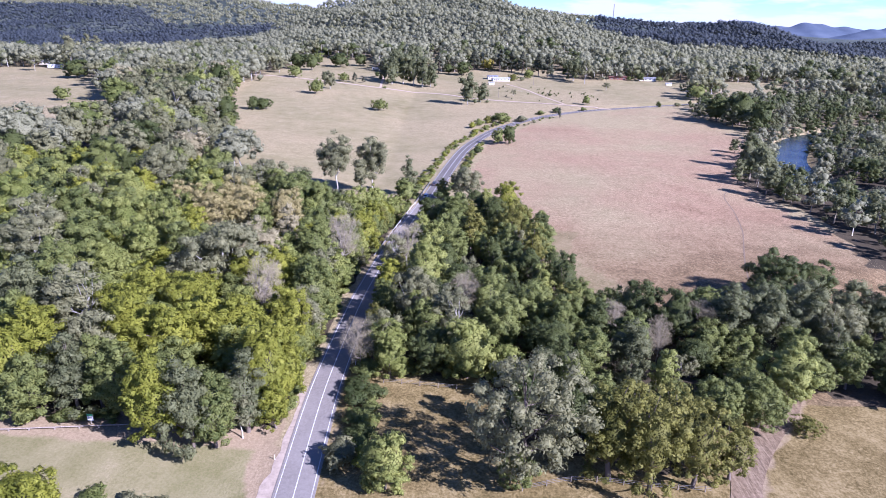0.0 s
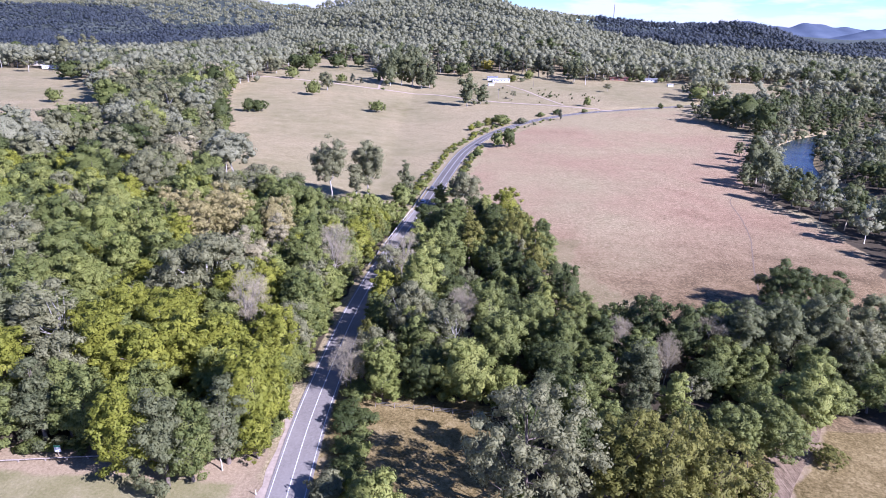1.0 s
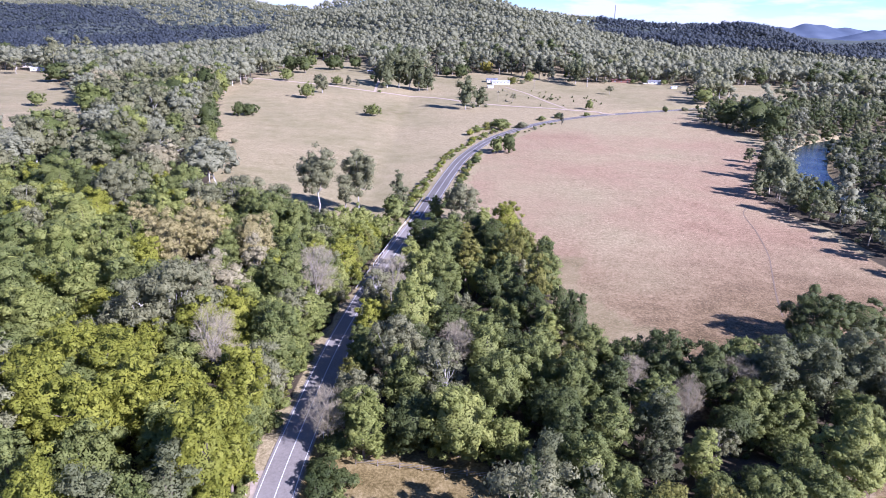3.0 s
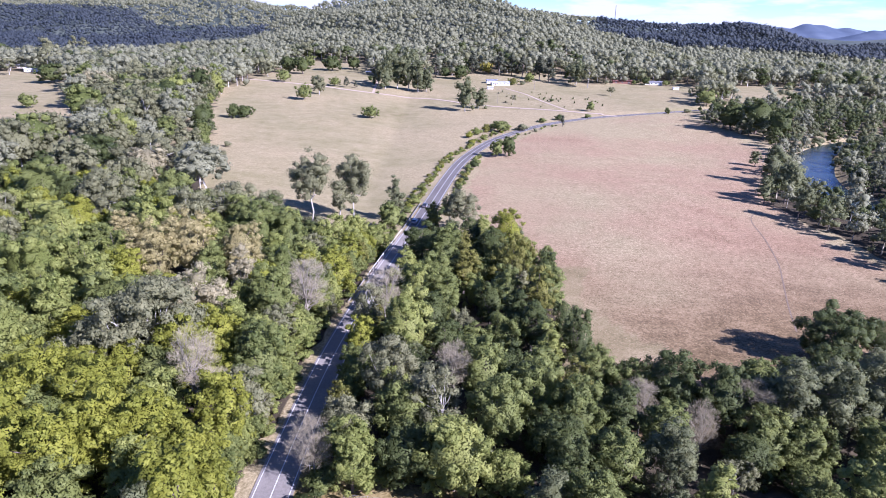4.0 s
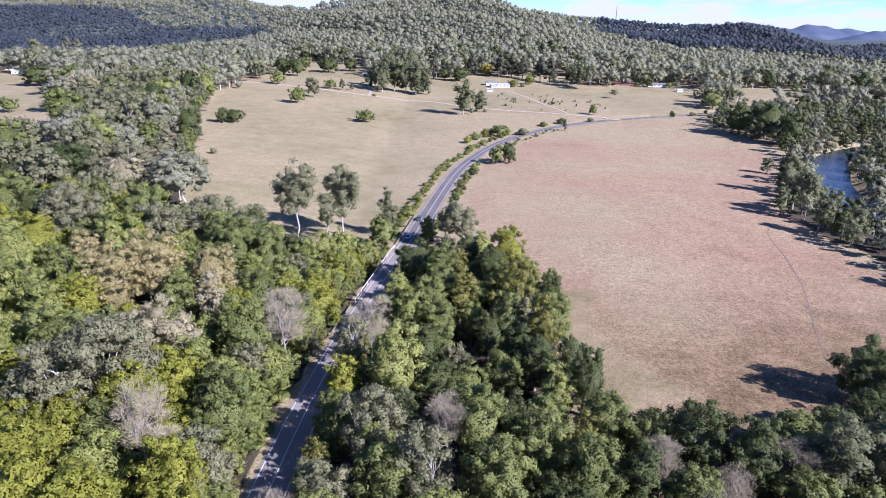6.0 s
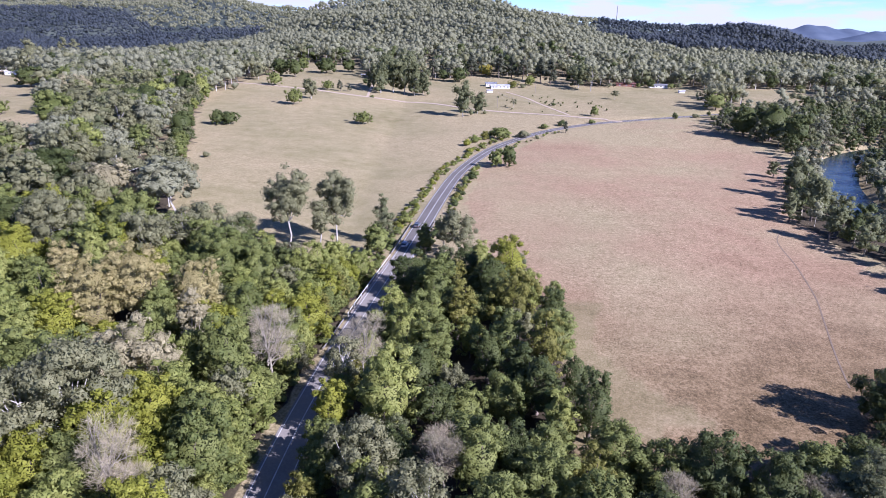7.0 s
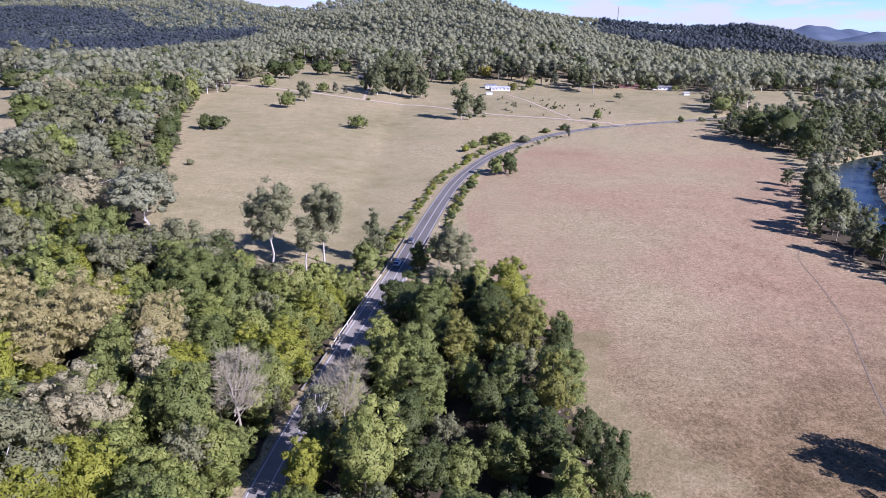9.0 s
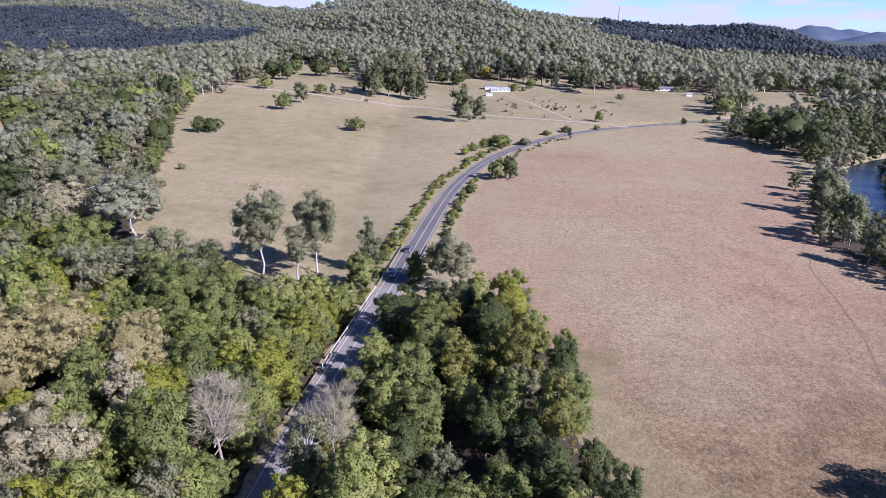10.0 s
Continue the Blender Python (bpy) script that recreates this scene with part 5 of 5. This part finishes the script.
for i, (a, b) in enumerate(zip(LOGPTS[:-1], LOGPTS[1:])):
    za, zb = land(*np.array([a, b]).T)
    v, f = stick([(*a, za + 0.42), (*((a + b) / 2), (za + zb) / 2 + 0.46), (*b, zb + 0.42)], [0.13, 0.12, 0.13], 6)
    ob = new("log", quads("log", v, f, [TIMBER]))
    ob.parent = log_fence
    ob = new("stump", FENCE_POST)
    ob.parent = log_fence
    ob.matrix_local = Matrix.LocRotScale((a[0], a[1], za), None, (1.6, 1.6, 0.36))

# park sign, green and white, unreadable writing as bars
sign = tagged(new("park_sign"), "small green and white board sign on a post", "sign")
sx, sy = -64.5, 98.6
sign.location = (sx, sy, float(land(np.array([sx]), np.array([sy]))[0]))
solid("post", TIMBER, sign, (-0.06, 0.06, -0.05, 0.05, -0.2, 1.4), bevel=0.01)
solid("board", plain("white_board", (0.78, 0.78, 0.76)), sign, (-0.55, 0.55, -0.09, -0.05, 0.9, 2.3), bevel=0.01)
solid("header", plain("green_header", (0.04, 0.28, 0.14)), sign, (-0.55, 0.55, -0.1, -0.092, 1.85, 2.28))
for z in (1.65, 1.45, 1.25):
    solid("text_bar", plain("grey_writing", (0.2, 0.2, 0.2)), sign, (-0.4, 0.35, -0.098, -0.092, z, z + 0.08))

# ---------------------------------------------------------------- cars
GLASS = plain("dark_car_glass", (0.02, 0.025, 0.03), 0.08, 0.6, 0, 0.0)
RUBBER, RIMS = plain("tyre_rubber", (0.02, 0.02, 0.02), 0.9, 0.2), plain("alloy_rim", (0.45, 0.45, 0.46), 0.35, 0.5, 0.8)
LAMP_RED, LAMP_CLEAR = plain("tail_lamp", (0.35, 0.015, 0.012), 0.25), plain("headlamp_lens", (0.7, 0.7, 0.7), 0.15)


def loft(sections):
    """A body through cross-sections (y, half width, bottom, top), closed at its ends."""
    bm = bmesh.new()
    rings = []
    for y, hw, z0, z1 in sections:
        b = min(0.12, (z1 - z0) * 0.3)
        rings.append([bm.verts.new((x, y, z)) for x, z in ((-hw + 0.03, z0), (hw - 0.03, z0), (hw, z0 + b), (hw, z1 - b), (hw - b, z1), (-hw + b, z1), (-hw, z1 - b), (-hw, z0 + b))])
    for a, b in zip(rings[:-1], rings[1:]):
        for i in range(8):
            bm.faces.new((a[i], a[(i + 1) % 8], b[(i + 1) % 8], b[i]))
    bm.faces.new(rings[0][::-1])
    bm.faces.new(rings[-1])
    bmesh.ops.recalc_face_normals(bm, faces=bm.faces)
    return bm


def car(label, paint, x, y, off):
    base = tagged(new("car"), label, "car", "cars on the road")
    q, a = beside(y, off)
    base.matrix_world = Matrix.Translation((q[0], q[1], 0.225)) @ Matrix.Rotation(a - math.pi / 2, 4, "Z")
    body = part("body", loft([(-2.3, 0.84, 0.42, 0.92), (-2.15, 0.9, 0.3, 1.0), (-1.0, 0.92, 0.24, 1.02), (1.0, 0.92, 0.24, 1.0), (1.6, 0.9, 0.28, 0.94), (2.2, 0.84, 0.34, 0.8), (2.32, 0.76, 0.42, 0.7)]), paint, base)
    cab = [(-2.1, 0.8, 0.95, 1.05), (-1.7, 0.74, 0.95, 1.58), (-0.4, 0.74, 0.95, 1.68), (0.45, 0.74, 0.95, 1.62), (1.2, 0.8, 0.95, 1.02)]
    part("glasshouse", loft(cab), GLASS, base, "dark tinted car windows")
    lo = cab[1][0] + 0.05
    part("roof", loft([(lo, 0.68, cab[1][3] - 0.02, cab[1][3] + 0.03), (cab[-2][0] - 0.1, 0.68, cab[-2][3] - 0.02, cab[-2][3] + 0.035)]), paint, base)
    for sx_ in (-1, 1):
        for wy in (-1.4, 1.42):
            bm = bmesh.new()
            bmesh.ops.create_cone(bm, cap_ends=True, segments=18, radius1=0.34, radius2=0.34, depth=0.22, matrix=Matrix.Translation((sx_ * 0.82, wy, 0.34)) @ Matrix.Rotation(math.pi / 2, 4, "Y"))
            wheel = part("wheel", bm, RUBBER, base)
            bm = bmesh.new()
            bmesh.ops.create_cone(bm, cap_ends=True, segments=14, radius1=0.21, radius2=0.19, depth=0.03, matrix=Matrix.Translation((sx_ * 0.94, wy, 0.34)) @ Matrix.Rotation(math.pi / 2, 4, "Y"))
            part("rim", bm, RIMS, wheel)
        solid("tail_light", LAMP_RED, base, (sx_ * 0.7 - 0.12, sx_ * 0.7 + 0.12, -2.33, -2.2, 0.66, 0.84), bevel=0.02)
        solid("headlight", LAMP_CLEAR, base, (sx_ * 0.62 - 0.14, sx_ * 0.62 + 0.14, 2.2, 2.33, 0.56, 0.68), bevel=0.02)
        solid("mirror", paint, base, (sx_ * 1.0 - 0.08, sx_ * 1.0 + 0.08, 0.8, 0.92, 0.98, 1.12), bevel=0.02)
    solid("number_plate", LAMP_CLEAR, base, (-0.2, 0.2, -2.345, -2.325, 0.5, 0.6))
    return base


car("silver sports utility car near the bridge", plain("pale_silver_car_paint", (0.6, 0.6, 0.61), 0.3, 0.5, 0.5), 0, 273, -1.6)
car("dark grey hatchback car past the bridge", plain("grey_car_paint", (0.16, 0.165, 0.17), 0.3, 0.5, 0.4), 0, 294, -1.6)

# ---------------------------------------------------------------- houses and sheds
WALLS = {"white": plain("white_weatherboard", (0.74, 0.73, 0.70), 0.7), "brick": plain("red_brown_brick", (0.30, 0.15, 0.11), 0.85, 0.2, 0, 0.3), "cream": plain("cream_weatherboard", (0.6, 0.55, 0.45), 0.7)}
IRON = {"white": plain("white_roof_iron", (0.72, 0.73, 0.74), 0.45, 0.4, 0.2), "grey": plain("grey_roof_iron", (0.42, 0.42, 0.43), 0.5, 0.4, 0.3), "red": plain("faded_red_roof_iron", (0.26, 0.13, 0.11), 0.6, 0.3, 0.1)}
PANE = plain("window_glass", (0.03, 0.04, 0.05), 0.08, 0.6, 0, 0.0)
DOOR = plain("timber_door", (0.20, 0.12, 0.07), 0.6)


def house(name, label, x, y, turn, w, d, h, wall, roof, rise=1.2, windows=4, open_front=False):
    base = tagged(new(name), label, "house" if name == "house" else "shed", "buildings of the farms")
    base.matrix_world = Matrix.Translation((x, y, float(land(np.array([x]), np.array([y]))[0]))) @ Matrix.Rotation(radians(turn), 4, "Z")
    t = 0.2
    sides = [(-w / 2, w / 2, d / 2 - t, d / 2, -0.6, h), (-w / 2, -w / 2 + t, -d / 2 + t, d / 2 - t, -0.6, h), (w / 2 - t, w / 2, -d / 2 + t, d / 2 - t, -0.6, h)]
    if not open_front:
        sides.append((-w / 2, w / 2, -d / 2, -d / 2 + t, -0.6, h))
    for b in sides:
        solid("wall", WALLS[wall], base, b)
    bm = bmesh.new()
    o = 0.6
    vs = [bm.verts.new(p) for p in ((-w / 2 - o, -d / 2 - o, h - 0.1), (w / 2 + o, -d / 2 - o, h - 0.1), (w / 2 + o, 0, h + rise), (-w / 2 - o, 0, h + rise), (w / 2 + o, d / 2 + o, h - 0.1), (-w / 2 - o, d / 2 + o, h - 0.1))]
    bm.faces.new((vs[0], vs[1], vs[2], vs[3]))
    bm.faces.new((vs[3], vs[2], vs[4], vs[5]))
    bmesh.ops.solidify(bm, geom=bm.faces[:], thickness=0.12)
    part("roof", bm, IRON[roof], base)
    for i in range(windows):
        cx = -w / 2 + w * (i + 0.5) / windows
        win = solid("window", WALLS["white"], base, (cx - 0.8, cx + 0.8, -d / 2 - 0.06, -d / 2 - 0.003, 0.9, 2.2))
        solid("pane", PANE, win, (cx - 0.7, cx - 0.04, -d / 2 - 0.08, -d / 2 - 0.062, 1.0, 2.1), (cx + 0.04, cx + 0.7, -d / 2 - 0.08, -d / 2 - 0.062, 1.0, 2.1))
    if windows:
        cx = -w / 2 + w / windows
        solid("door", DOOR, base, (cx - 0.45, cx + 0.45, -d / 2 - 0.05, -d / 2 - 0.003, 0.05, 2.1))
    return base


house("house", "white weatherboard homestead with white iron roof", 66, 772, 4, 20, 8, 3.0, "white", "white", 1.2, 5)
house("house", "white wing of the homestead with low iron roof", 57, 786, 4, 12, 7, 3.6, "white", "grey", 0.9, 3)
house("shed", "small white garden shed in the pasture", 52.5, 739, 4, 6, 4, 2.4, "white", "white", 0.5, 0)
house("shed", "white roofed open farm shed on the hillside", -86, 819, -10, 9, 6, 2.8, "cream", "white", 0.6, 0, True)
house("shed", "long red roofed farm shed before the trees", 214, 812, -6, 22, 7, 3.0, "brick", "red", 1.2, 3)
house("house", "white farm house with grey iron roof", 250, 809, -6, 20, 9, 3.0, "white", "grey", 1.4, 4)
house("shed", "small white shed beside the farm house", 262, 765, 0, 6, 4, 2.4, "white", "white", 0.5, 0)
house("house", "pale house half hidden among the gum trees", 445, 942, -15, 22, 9, 3.4, "white", "grey", 1.4, 4)
house("shed", "long pale farm shed with grey iron roof", -467, 768, 8, 26, 9, 3.2, "cream", "grey", 1.0, 4)
house("shed", "white roofed shed beside the old gums", -428, 720, 20, 14, 8, 3.0, "white", "white", 0.9, 2)

# ---------------------------------------------------------------- poles and the mast
for x, y, h in ((53, 640, 10), (100, 738, 9), (-455, 770, 12), (-440, 745, 11), (-447, 752, 11)):
    base = tagged(new("power_pole"), "tall grey timber power pole with crossarm", "pole", "power poles")
    base.location = (x, y, float(land(np.array([x]), np.array([y]))[0]))
    v, f = stick([(0, 0, -0.5), (0, 0, h * 0.5), (0, 0, h)], [0.2, 0.17, 0.14], 8)
    ob = new("pole", quads("pole", v, f, [TIMBER]))
    ob.parent = base
    solid("crossarm", TIMBER, base, (-1.1, 1.1, -0.07, 0.07, h - 0.7, h - 0.52))
    for ix in (-1.0, 0.0, 1.0):
        solid("insulator", WHITE, base, (ix - 0.06, ix + 0.06, -0.06, 0.06, h - 0.52, h - 0.34), bevel=0.02)
mast = tagged(new("radio_mast"), "slender steel lattice mast on the ridge", "mast")
mast.location = (407, 1643, float(land(np.array([407.0]), np.array([1643.0]))[0]))
legs = [(1.0 * math.cos(q), 1.0 * math.sin(q)) for q in (0.3, 2.4, 4.5)]
for lx, ly in legs:
    v, f = stick([(lx, ly, -1), (lx * 0.7, ly * 0.7, 22), (lx * 0.4, ly * 0.4, 46)], [0.3, 0.28, 0.25], 5)
    ob = new("leg", quads("leg", v, f, [STEEL]))
    ob.parent = mast
pieces = []
for i in range(15):
    for (ax, ay), (bx, by) in zip(legs, legs[1:] + legs[:1]):
        s0, s1 = 1 - 0.6 * i / 15, 1 - 0.6 * (i + 1) / 15
        pieces.append(stick([(ax * s0, ay * s0, 3 * i), (bx * s1, by * s1, 3 * i + 3)], [0.09, 0.09], 3))
v, f = joined(pieces)
ob = new("bracing", quads("bracing", v, f, [STEEL]))
ob.parent = mast

# small dam in the pasture and the cattle path
dam = spline([(33, 510), (38, 515), (43, 519)])
tagged(new("water", ribbon("water", dam, 2.4, 0.12, [WATER], thick=0.5)), "small farm pond by the road", "pond", kind="structure")
TRAIL = spline([(141, 303), (131, 287), (125, 262), (117, 236), (110, 219), (102, 200), (96, 184)])
tagged(new("cattle_path", ribbon("cattle_path", TRAIL, 0.2, 0.04, [plain("trodden_earth", (0.19, 0.145, 0.10), 0.95, 0.1, 0, 0.3)], thick=0.1)), "narrow trodden cattle path over the field", "path", kind="structure")
